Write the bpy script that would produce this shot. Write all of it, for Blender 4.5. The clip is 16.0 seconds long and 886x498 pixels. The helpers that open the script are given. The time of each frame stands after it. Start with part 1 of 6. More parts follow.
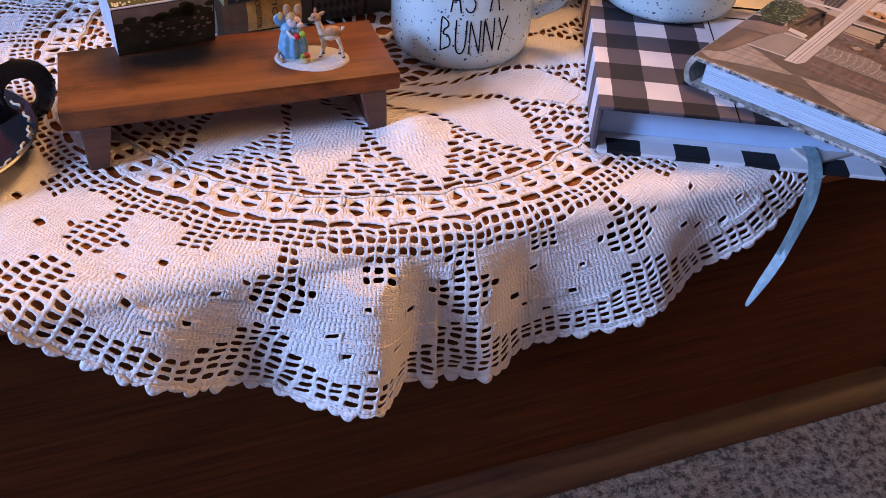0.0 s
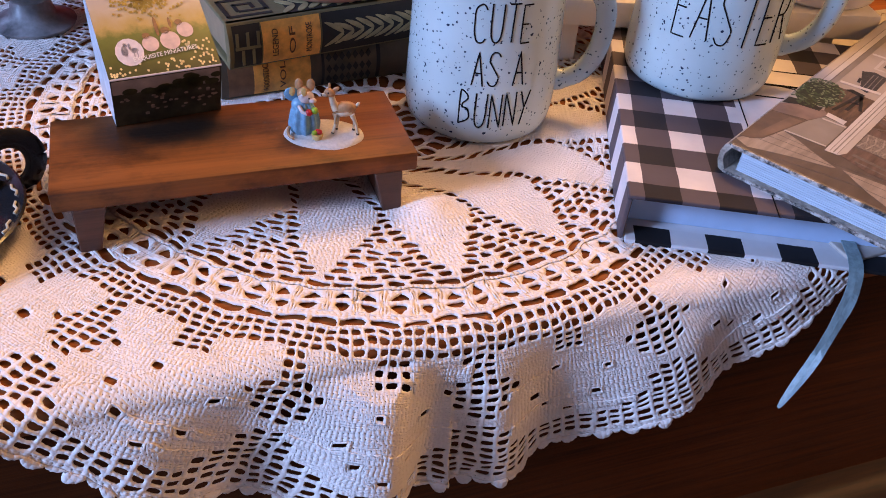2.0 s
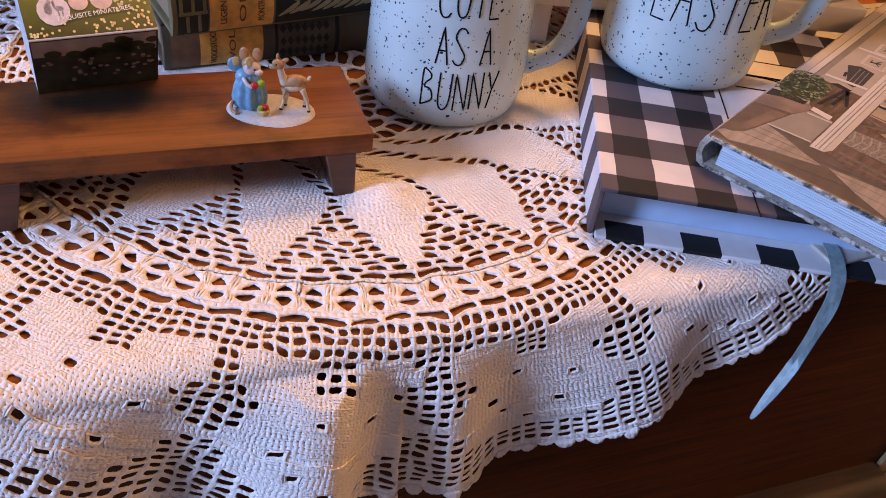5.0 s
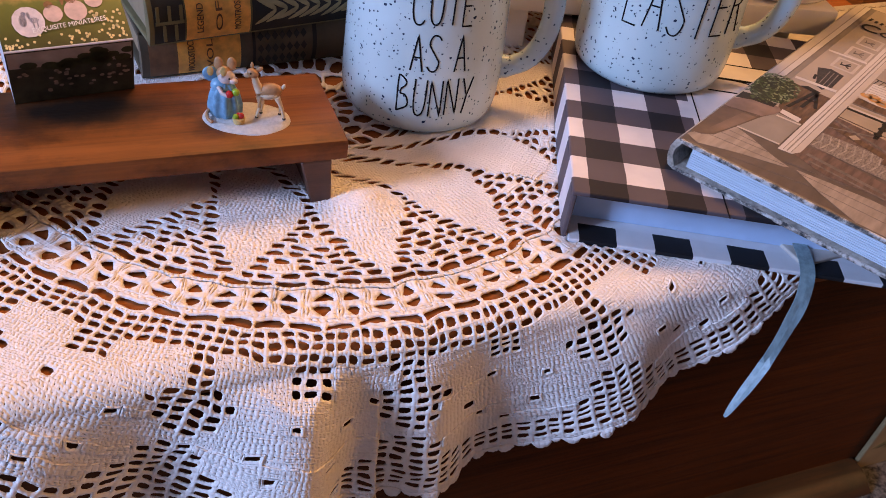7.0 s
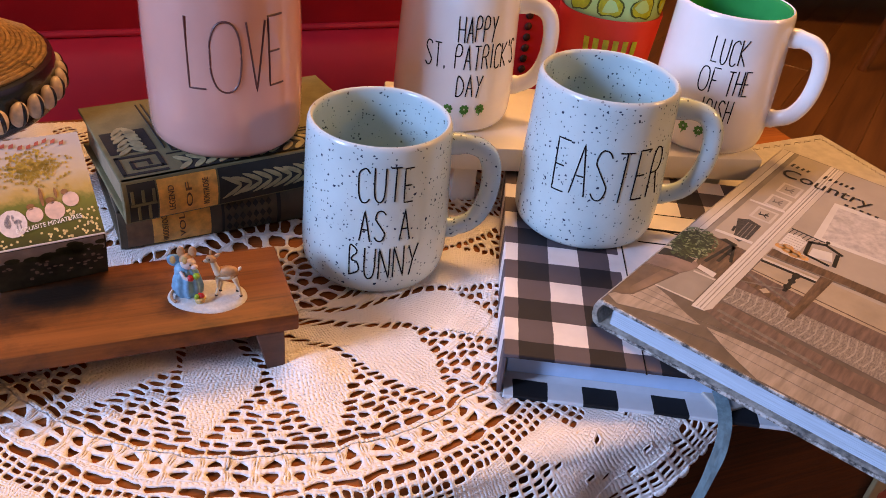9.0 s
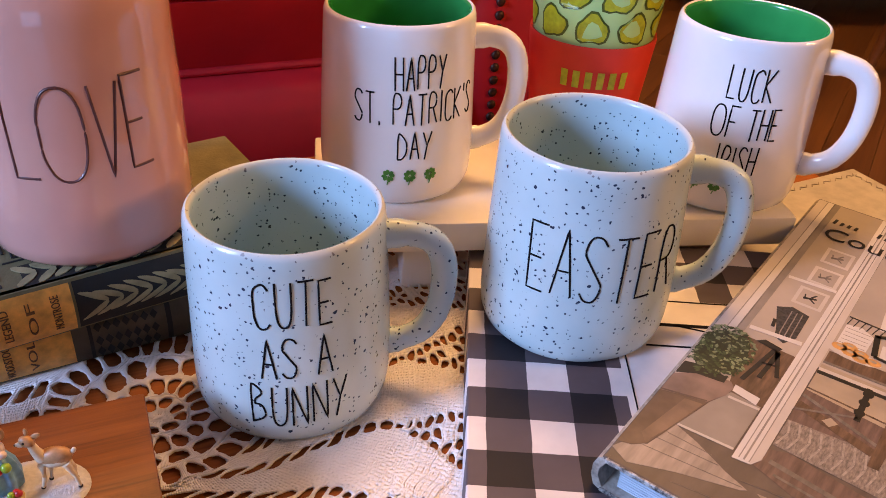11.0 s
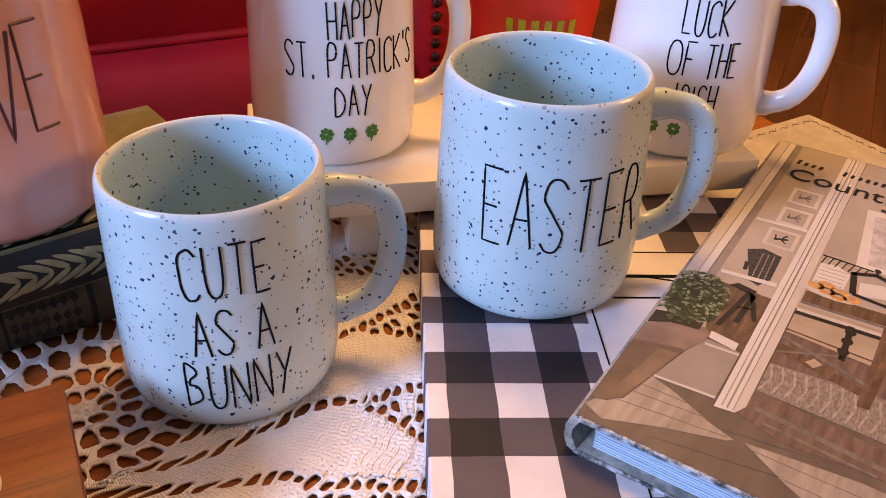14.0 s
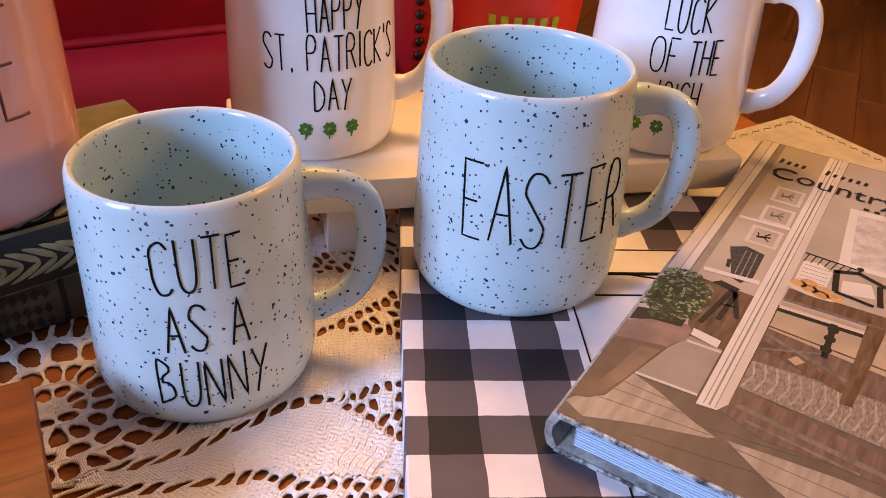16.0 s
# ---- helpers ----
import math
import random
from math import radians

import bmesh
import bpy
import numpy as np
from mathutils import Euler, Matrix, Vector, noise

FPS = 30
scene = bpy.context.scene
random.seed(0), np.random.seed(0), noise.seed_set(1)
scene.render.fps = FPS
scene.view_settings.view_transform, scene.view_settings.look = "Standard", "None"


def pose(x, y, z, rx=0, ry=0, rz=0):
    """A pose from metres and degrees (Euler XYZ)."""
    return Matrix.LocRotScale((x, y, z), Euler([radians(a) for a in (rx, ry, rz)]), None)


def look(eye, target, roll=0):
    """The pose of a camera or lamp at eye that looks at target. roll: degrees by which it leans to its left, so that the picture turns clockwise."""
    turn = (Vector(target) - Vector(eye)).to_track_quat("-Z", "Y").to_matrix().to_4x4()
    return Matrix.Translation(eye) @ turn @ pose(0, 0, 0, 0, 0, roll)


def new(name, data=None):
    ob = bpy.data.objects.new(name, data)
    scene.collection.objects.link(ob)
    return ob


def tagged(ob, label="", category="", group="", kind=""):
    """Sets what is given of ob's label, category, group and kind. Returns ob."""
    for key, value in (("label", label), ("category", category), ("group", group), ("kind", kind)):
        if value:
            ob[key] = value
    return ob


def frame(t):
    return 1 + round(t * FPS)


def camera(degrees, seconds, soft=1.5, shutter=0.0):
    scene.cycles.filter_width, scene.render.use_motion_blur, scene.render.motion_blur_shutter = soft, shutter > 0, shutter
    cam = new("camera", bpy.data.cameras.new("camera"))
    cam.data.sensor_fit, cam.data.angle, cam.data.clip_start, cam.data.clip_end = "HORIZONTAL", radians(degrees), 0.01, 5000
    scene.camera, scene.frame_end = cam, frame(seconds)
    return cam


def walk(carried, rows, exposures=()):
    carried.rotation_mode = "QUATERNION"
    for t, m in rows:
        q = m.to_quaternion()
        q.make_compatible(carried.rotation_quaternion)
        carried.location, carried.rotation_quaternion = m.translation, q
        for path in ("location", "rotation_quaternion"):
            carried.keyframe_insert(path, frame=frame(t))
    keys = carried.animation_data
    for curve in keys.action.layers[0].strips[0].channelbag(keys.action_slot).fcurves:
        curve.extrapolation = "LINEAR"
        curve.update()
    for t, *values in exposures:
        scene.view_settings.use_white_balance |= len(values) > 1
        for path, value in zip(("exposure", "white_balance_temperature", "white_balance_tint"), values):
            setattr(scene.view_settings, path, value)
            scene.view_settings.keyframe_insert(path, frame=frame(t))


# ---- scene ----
cam = camera(56.1, 16.0, soft=0.9)
PATH = [
    (0, (0.07, 0.098, 0.628), (-0.008, 1.606, -0.684), 3.9),
    (0.5, (0.064, 0.099, 0.626), (-0.006, 1.614, -0.677), 4.1),
    (1, (0.056, 0.098, 0.631), (-0.008, 1.621, -0.664), 4.7),
    (1.5, (0.055, 0.123, 0.637), (-0.011, 1.653, -0.65), 5.0),
    (2, (0.047, 0.151, 0.636), (-0.01, 1.695, -0.635), 6.0),
    (2.5, (0.043, 0.172, 0.623), (-0.015, 1.717, -0.646), 7.0),
    (3, (0.044, 0.176, 0.617), (0.001, 1.72, -0.654), 7.6),
    (3.5, (0.047, 0.182, 0.615), (0.013, 1.722, -0.661), 8.1),
    (4, (0.049, 0.185, 0.61), (0.037, 1.722, -0.67), 8.8),
    (6.5, (0.058, 0.182, 0.618), (0.103, 1.712, -0.669), 9.6),
    (7, (0.061, 0.181, 0.619), (0.105, 1.718, -0.66), 9.4),
    (7.5, (0.067, 0.173, 0.631), (0.105, 1.716, -0.641), 8.6),
    (8, (0.076, 0.151, 0.655), (0.104, 1.713, -0.593), 7.9),
    (8.5, (0.083, 0.141, 0.683), (0.095, 1.778, -0.466), 7.0),
    (9, (0.096, 0.173, 0.691), (0.089, 1.832, -0.427), 6.6),
    (9.5, (0.096, 0.236, 0.697), (0.084, 1.917, -0.388), 6.3),
    (9.7, (0.098, 0.257, 0.695), (0.072, 1.941, -0.384), 6.0),
    (11.8, (0.126, 0.36, 0.627), (0.167, 2.037, -0.462), 2.6),
    (12, (0.124, 0.363, 0.624), (0.173, 2.04, -0.466), 2.5),
    (12.5, (0.124, 0.364, 0.623), (0.2, 2.039, -0.468), 2.4),
    (13, (0.123, 0.362, 0.619), (0.214, 2.031, -0.481), 2.3),
    (13.5, (0.124, 0.36, 0.618), (0.23, 2.031, -0.476), 2.5),
    (14, (0.124, 0.36, 0.618), (0.239, 2.027, -0.481), 2.6),
    (14.5, (0.124, 0.36, 0.612), (0.247, 2.029, -0.483), 2.8),
    (15, (0.125, 0.361, 0.61), (0.255, 2.028, -0.488), 3.1),
    (15.5, (0.125, 0.362, 0.608), (0.265, 2.031, -0.485), 3.3),
    (16, (0.127, 0.363, 0.611), (0.278, 2.034, -0.478), 3.5),
]
LIGHT = [(0.0, -0.10, 6350, 12), (2.0, -0.10, 6850, 12), (4.0, -0.16, 7150, 12), (7.5, -0.16, 7200, 12), (8.5, -0.14, 7300, 11), (9.5, 0.02, 7400, 11),
         (12.0, 0.06, 6800, 10), (16.0, 0.08, 7100, 10)]
walk(cam, [(t, look(eye, target, roll)) for t, eye, target, roll in PATH], LIGHT)

# ---- light and world ----
T = 0.32                     # height of the chest's lid
RUG = 0.036                  # top of the rug
world = bpy.data.worlds.new("room_world")
scene.world = world
world.use_nodes = True
wn = world.node_tree
sky = wn.nodes.new("ShaderNodeTexSky")
sky.sky_type = 'NISHITA'
sky.sun_disc = False
sky.sun_elevation = radians(35)
sky.sun_rotation = radians(250)
wn.links.new(sky.outputs[0], wn.nodes["Background"].inputs[0])
wn.nodes["Background"].inputs[1].default_value = 0.05


def area_lamp(name, eye, target, sx, sy, watts, colour):
    data = bpy.data.lights.new(name, 'AREA')
    data.shape, data.size, data.size_y = 'RECTANGLE', sx, sy
    data.energy, data.color = watts, colour
    ob = new(name, data)
    ob.matrix_world = look(eye, target)
    return ob


# west window daylight, a weak added blue fill, and the room's warm lamps
area_lamp("window_light", (-2.52, -1.12, 1.66), (0.1, 0.7, 0.35), 0.70, 0.95, 190, (0.33, 0.51, 1.0))
# faint blue fill added from the south, where no source is known
area_lamp("south_fill_light", (0.10, -2.28, 0.48), (0.15, 0.7, 0.34), 0.9, 0.8, 5, (0.20, 0.44, 1.0))
lamp_data = bpy.data.lights.new("ceiling_lamp_light", 'POINT')
lamp_data.energy, lamp_data.color, lamp_data.shadow_soft_size = 124, (1.0, 0.54, 0.20), 0.40
lamp = new("ceiling_lamp_light", lamp_data)
lamp.location = (0.25, 1.50, 2.15)
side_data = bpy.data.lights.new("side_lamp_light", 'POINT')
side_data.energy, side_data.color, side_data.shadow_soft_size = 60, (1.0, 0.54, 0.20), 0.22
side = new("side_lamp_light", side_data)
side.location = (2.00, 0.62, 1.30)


# ---- materials ----
def nt(name):
    m = bpy.data.materials.new(name)
    m.use_nodes = True
    t = m.node_tree
    return m, t, t.nodes["Principled BSDF"]


def node(t, kind, **values):
    n = t.nodes.new(kind)
    for k, v in values.items():
        n.inputs[k.replace("_", " ")].default_value = v
    return n


def coords(t, scale=(1, 1, 1), kind="Object"):
    tc = t.nodes.new("ShaderNodeTexCoord")
    mp = t.nodes.new("ShaderNodeMapping")
    mp.inputs["Scale"].default_value = scale
    t.links.new(tc.outputs[kind], mp.inputs[0])
    return mp.outputs[0]


def ramp(t, fac, stops):
    r = t.nodes.new("ShaderNodeValToRGB")
    e = r.color_ramp.elements
    while len(e) < len(stops):
        e.new(0.5)
    for el, (p, c) in zip(e, stops):
        el.position, el.color = p, (*c, 1)
    t.links.new(fac, r.inputs[0])
    return r.outputs[0]


def bump(t, bsdf, height, strength=0.3, dist=0.001):
    b = t.nodes.new("ShaderNodeBump")
    b.inputs["Strength"].default_value = strength
    b.inputs["Distance"].default_value = dist
    t.links.new(height, b.inputs["Height"])
    t.links.new(b.outputs[0], bsdf.inputs["Normal"])
    return b


def noise_of(t, vec, scale, detail=4.0, rough=0.55):
    n = node(t, "ShaderNodeTexNoise", Scale=scale, Detail=detail, Roughness=rough)
    t.links.new(vec, n.inputs["Vector"])
    return n.outputs["Fac"]


def plain(name, c, rough=0.5, var=0.12, scale=40, metal=0.0, bumpy=0.1, coat=0.0, grain=(1, 1, 1)):
    """A surface with soft mottling and fine relief."""
    m, t, b = nt(name)
    v = coords(t, grain)
    f = noise_of(t, v, scale)
    lo, hi = [x * (1 - var) for x in c], [min(1, x * (1 + var)) for x in c]
    t.links.new(ramp(t, f, [(0.3, lo), (0.7, hi)]), b.inputs["Base Color"])
    b.inputs["Roughness"].default_value = rough
    b.inputs["Metallic"].default_value = metal
    b.inputs["Coat Weight"].default_value = coat
    b.inputs["Coat Roughness"].default_value = 0.08
    if bumpy:
        bump(t, b, noise_of(t, v, scale * 9, 3), bumpy)
    return m


def wood(name, dark, light, rough=0.4, stretch=(2.2, 26, 26), coat=0.0, spots=0.0):
    """Grain along local x."""
    m, t, b = nt(name)
    v = coords(t, stretch)
    broad = noise_of(t, v, 1.6, 6, 0.6)
    fine = noise_of(t, coords(t, (stretch[0] * 2.5, stretch[1] * 9, stretch[2] * 9)), 2.0, 4, 0.6)
    mix = node(t, "ShaderNodeMath")
    mix.operation = 'MULTIPLY_ADD'
    mix.inputs[1].default_value = 0.4
    t.links.new(fine, mix.inputs[0])
    t.links.new(broad, mix.inputs[2])
    mid = [(a + c) / 2 for a, c in zip(dark, light)]
    col = ramp(t, mix.outputs[0], [(0.5, dark), (0.68, mid), (0.9, light)])
    if spots:
        s = noise_of(t, coords(t, (0.6, 1, 1)), 26, 6, 0.65)
        r = ramp(t, s, [(0.48, (1, 1, 1)), (0.66, (1 - spots,) * 3)])
        mm = t.nodes.new("ShaderNodeMix")
        mm.data_type, mm.blend_type = 'RGBA', 'MULTIPLY'
        mm.inputs["Factor"].default_value = 1
        t.links.new(col, mm.inputs[6])
        t.links.new(r, mm.inputs[7])
        col = mm.outputs[2]
    t.links.new(col, b.inputs["Base Color"])
    rr = node(t, "ShaderNodeMapRange", To_Min=rough - 0.08, To_Max=rough + 0.15)
    t.links.new(broad, rr.inputs["Value"])
    t.links.new(rr.outputs[0], b.inputs["Roughness"])
    b.inputs["Coat Weight"].default_value = coat
    b.inputs["Coat Roughness"].default_value = 0.2
    bump(t, b, fine, 0.25, 0.0006)
    return m


def blotch(m, at, size, depth):
    """A dark blotch with a ragged edge, at a place of the thing."""
    t = m.node_tree
    b = t.nodes["Principled BSDF"]
    col = b.inputs["Base Color"].links[0].from_socket
    tc = t.nodes.new("ShaderNodeTexCoord")
    mp = t.nodes.new("ShaderNodeMapping")
    mp.vector_type = 'POINT'
    mp.inputs["Scale"].default_value = [1 / v for v in size]
    mp.inputs["Location"].default_value = [-p / v for p, v in zip(at, size)]
    t.links.new(tc.outputs["Object"], mp.inputs[0])
    ln = t.nodes.new("ShaderNodeVectorMath")
    ln.operation = 'LENGTH'
    t.links.new(mp.outputs[0], ln.inputs[0])
    ma = t.nodes.new("ShaderNodeMath")
    ma.operation = 'MULTIPLY_ADD'
    ma.inputs[1].default_value = 0.9
    t.links.new(noise_of(t, tc.outputs["Object"], 70, 5, 0.65), ma.inputs[0])
    t.links.new(ln.outputs["Value"], ma.inputs[2])
    mr = node(t, "ShaderNodeMapRange", From_Min=0.85, From_Max=1.75, To_Min=depth, To_Max=0.0)
    t.links.new(ma.outputs[0], mr.inputs["Value"])
    mm = t.nodes.new("ShaderNodeMix")
    mm.data_type = 'RGBA'
    t.links.new(mr.outputs[0], mm.inputs["Factor"])
    t.links.new(col, mm.inputs[6])
    mm.inputs[7].default_value = (0.010, 0.008, 0.006, 1)
    t.links.new(mm.outputs[2], b.inputs["Base Color"])


def speckled(name, c, speck, scale=230, amount=0.30, rough=0.22, rim=None):
    """Glazed stoneware with small dark flecks of uneven size."""
    m, t, b = nt(name)
    v = coords(t)
    base = ramp(t, noise_of(t, v, 24), [(0.3, [x * 0.93 for x in c]), (0.7, [min(1, x * 1.05) for x in c])])
    col = base
    for sc, am in ((scale, amount), (scale * 0.55, amount * 0.75)):
        warp = node(t, "ShaderNodeTexNoise", Scale=sc * 2.2, Detail=1.0)
        t.links.new(v, warp.inputs["Vector"])
        add = t.nodes.new("ShaderNodeVectorMath")
        add.operation = 'MULTIPLY_ADD'
        add.inputs[1].default_value = (0.55 / sc,) * 3
        t.links.new(warp.outputs["Color"], add.inputs[0])
        t.links.new(v, add.inputs[2])
        vo = node(t, "ShaderNodeTexVoronoi", Scale=sc)
        t.links.new(add.outputs[0], vo.inputs["Vector"])
        sep = t.nodes.new("ShaderNodeSeparateColor")
        t.links.new(vo.outputs["Color"], sep.inputs[0])
        thr = node(t, "ShaderNodeMapRange", From_Min=0.48, From_Max=1.0, To_Min=-0.02, To_Max=am)
        t.links.new(sep.outputs[0], thr.inputs["Value"])
        lt = node(t, "ShaderNodeMapRange", From_Min=0.0, From_Max=0.06, To_Min=1.0, To_Max=0.0)
        sub = node(t, "ShaderNodeMath")
        sub.operation = 'SUBTRACT'
        t.links.new(vo.outputs["Distance"], sub.inputs[0])
        t.links.new(thr.outputs[0], sub.inputs[1])
        t.links.new(sub.outputs[0], lt.inputs["Value"])
        mm = t.nodes.new("ShaderNodeMix")
        mm.data_type = 'RGBA'
        t.links.new(lt.outputs[0], mm.inputs["Factor"])
        t.links.new(col, mm.inputs[6])
        mm.inputs[7].default_value = (*speck, 1)
        col = mm.outputs[2]
    if rim:
        # the glaze breaks pale over the rim
        sep = t.nodes.new("ShaderNodeSeparateXYZ")
        t.links.new(v, sep.inputs[0])
        edge = node(t, "ShaderNodeMapRange", From_Min=rim - 0.0028, From_Max=rim, To_Min=0.0, To_Max=0.5)
        t.links.new(sep.outputs["Z"], edge.inputs["Value"])
        mm = t.nodes.new("ShaderNodeMix")
        mm.data_type = 'RGBA'
        t.links.new(edge.outputs[0], mm.inputs["Factor"])
        t.links.new(col, mm.inputs[6])
        mm.inputs[7].default_value = (0.66, 0.62, 0.58, 1)
        col = mm.outputs[2]
    t.links.new(col, b.inputs["Base Color"])
    b.inputs["Roughness"].default_value = rough
    bump(t, b, noise_of(t, v, 60, 2), 0.06)
    return m


def gingham(name, cell, offset, dark, mid, light, plain_x=9, plain_y=(0, 0)):
    """Buffalo check on local x and y; a field past plain_x and within plain_y is plain."""
    m, t, b = nt(name)
    tc = t.nodes.new("ShaderNodeTexCoord")
    wob = node(t, "ShaderNodeTexNoise", Scale=55, Detail=2.0)
    t.links.new(tc.outputs["Object"], wob.inputs["Vector"])
    add = t.nodes.new("ShaderNodeVectorMath")
    add.operation = 'MULTIPLY_ADD'
    add.inputs[1].default_value = (0.0016,) * 3
    t.links.new(wob.outputs["Color"], add.inputs[0])
    t.links.new(tc.outputs["Object"], add.inputs[2])
    sep = t.nodes.new("ShaderNodeSeparateXYZ")
    t.links.new(add.outputs[0], sep.inputs[0])
    bands = []
    for k, axis in enumerate("XY"):
        a = node(t, "ShaderNodeMath")
        a.operation = 'MULTIPLY_ADD'
        a.inputs[1].default_value, a.inputs[2].default_value = 1 / (2 * cell), offset[k]
        t.links.new(sep.outputs[axis], a.inputs[0])
        f = t.nodes.new("ShaderNodeMath")
        f.operation = 'FRACT'
        t.links.new(a.outputs[0], f.inputs[0])
        g = t.nodes.new("ShaderNodeMath")
        g.operation = 'GREATER_THAN'
        g.inputs[1].default_value = 0.5
        t.links.new(f.outputs[0], g.inputs[0])
        bands.append(g.outputs[0])
    s = t.nodes.new("ShaderNodeMath")
    s.operation = 'ADD'
    t.links.new(bands[0], s.inputs[0])
    t.links.new(bands[1], s.inputs[1])
    half = t.nodes.new("ShaderNodeMath")
    half.operation = 'MULTIPLY'
    half.inputs[1].default_value = 0.5
    t.links.new(s.outputs[0], half.inputs[0])
    tests = []
    for axis, op, limit in (("X", 'GREATER_THAN', plain_x), ("Y", 'GREATER_THAN', plain_y[0]), ("Y", 'LESS_THAN', plain_y[1])):
        q = t.nodes.new("ShaderNodeMath")
        q.operation = op
        q.inputs[1].default_value = limit
        t.links.new(sep.outputs[axis], q.inputs[0])
        tests.append(q.outputs[0])
    both = tests[0]
    for other in tests[1:]:
        q = t.nodes.new("ShaderNodeMath")
        q.operation = 'MULTIPLY'
        t.links.new(both, q.inputs[0])
        t.links.new(other, q.inputs[1])
        both = q.outputs[0]
    inside = t.nodes.new("ShaderNodeMath")
    inside.operation = 'SUBTRACT'
    inside.inputs[0].default_value = 1.0
    t.links.new(both, inside.inputs[1])
    amount = t.nodes.new("ShaderNodeMath")
    amount.operation = 'MULTIPLY'
    t.links.new(half.outputs[0], amount.inputs[0])
    t.links.new(inside.outputs[0], amount.inputs[1])
    col = ramp(t, amount.outputs[0], [(0.2, light), (0.3, mid), (0.7, mid), (0.8, dark)])
    mott = ramp(t, noise_of(t, tc.outputs["Object"], 45, 5), [(0.3, (0.86, 0.86, 0.86)), (0.7, (1, 1, 1))])
    mm = t.nodes.new("ShaderNodeMix")
    mm.data_type, mm.blend_type = 'RGBA', 'MULTIPLY'
    mm.inputs["Factor"].default_value = 1
    t.links.new(col, mm.inputs[6])
    t.links.new(mott, mm.inputs[7])
    t.links.new(mm.outputs[2], b.inputs["Base Color"])
    b.inputs["Roughness"].default_value = 0.6
    b.inputs["Specular IOR Level"].default_value = 0.22
    bump(t, b, noise_of(t, tc.outputs["Object"], 700, 2), 0.08, 0.0005)
    return m


def cotton(name):
    """Crocheted cotton: rows of upright stitches that follow the rounds of the cloth, and the yarn's twist."""
    m, t, b = nt(name)
    at = t.nodes.new("ShaderNodeAttribute")
    at.attribute_name = "flat_place"
    sep = t.nodes.new("ShaderNodeSeparateXYZ")
    t.links.new(at.outputs["Vector"], sep.inputs[0])

    def calc(op, a, c=None):
        n = t.nodes.new("ShaderNodeMath")
        n.operation = op
        for k, v in enumerate((a, c)):
            if isinstance(v, (int, float)):
                n.inputs[k].default_value = v
            elif v is not None:
                t.links.new(v, n.inputs[k])
        return n.outputs[0]
    ln = t.nodes.new("ShaderNodeVectorMath")
    ln.operation = 'LENGTH'
    t.links.new(at.outputs["Vector"], ln.inputs[0])
    r = ln.outputs["Value"]
    a = calc('ARCTAN2', sep.outputs["Y"], sep.outputs["X"])
    net = calc('GREATER_THAN', r, 0.2404)
    per = calc('ADD', calc('MULTIPLY', net, 360 - 190), 190)
    row = calc('ADD', calc('MULTIPLY', net, 2 * math.pi / 0.0055 - 1083), 1083)
    post = calc('ABSOLUTE', calc('SINE', calc('MULTIPLY', a, per)))
    rise = calc('ABSOLUTE', calc('SINE', calc('MULTIPLY', calc('SUBTRACT', r, 0.2404), row)))
    stitch = calc('MULTIPLY', post, calc('ADD', calc('MULTIPLY', rise, 0.6), 0.4))
    ridge = calc('POWER', calc('SUBTRACT', 1.0, rise), 3.0)
    yarn = noise_of(t, at.outputs["Vector"], 900, 3, 0.75)
    height = calc('ADD', calc('ADD', calc('MULTIPLY', stitch, 0.55), calc('MULTIPLY', ridge, 0.55)), calc('MULTIPLY', yarn, 0.38))
    tone = noise_of(t, at.outputs["Vector"], 38, 4)
    t.links.new(ramp(t, tone, [(0.3, (0.80, 0.735, 0.69)), (0.7, (0.87, 0.81, 0.77))]), b.inputs["Base Color"])
    b.inputs["Roughness"].default_value = 0.92
    b.inputs["Sheen Weight"].default_value = 0.15
    bump(t, b, height, 0.65, 0.0009)
    return m


M_COTTON = cotton("crochet_cotton")
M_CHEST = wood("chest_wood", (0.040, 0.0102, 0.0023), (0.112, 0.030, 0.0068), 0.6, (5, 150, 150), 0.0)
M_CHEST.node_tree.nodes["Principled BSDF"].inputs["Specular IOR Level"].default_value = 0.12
# the lid's colour is raised to read as lamp-lit through the cloth's holes
M_LIT_LID = wood("lit_lid_wood", (0.17, 0.046, 0.010), (0.38, 0.125, 0.033), 0.7, (2.0, 26, 26), 0.0)
M_LIT_LID.node_tree.nodes["Principled BSDF"].inputs["Specular IOR Level"].default_value = 0.2
M_RISER = wood("riser_wood", (0.085, 0.024, 0.005), (0.25, 0.078, 0.016), 0.45, (3, 30, 30), 0.0, 0.7)
blotch(M_RISER, (-0.034, 0.014, 0.0415), (0.052, 0.024, 0.03), 0.96)
M_RISER.node_tree.nodes["Principled BSDF"].inputs["Specular IOR Level"].default_value = 0.3
# coloured darker than the body to offset light on its sloping top
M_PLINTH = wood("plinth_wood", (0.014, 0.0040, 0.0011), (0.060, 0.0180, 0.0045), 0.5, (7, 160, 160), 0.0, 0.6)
M_RISER_LEG = wood("riser_leg_wood", (0.05, 0.020, 0.012), (0.12, 0.050, 0.030), 0.5, (6, 50, 50), 0.0, 0.3)
M_FLOOR = wood("floor_wood", (0.065, 0.023, 0.007), (0.150, 0.058, 0.018), 0.36, (1.2, 12, 12), 0.25)
M_DARKWOOD = wood("dark_furniture_wood", (0.07, 0.025, 0.01), (0.2, 0.075, 0.03), 0.35, (1.5, 14, 14), 0.2)
M_WHITEPAINT = plain("white_paint", (0.80, 0.74, 0.66), 0.45, 0.05, 30, bumpy=0.12)
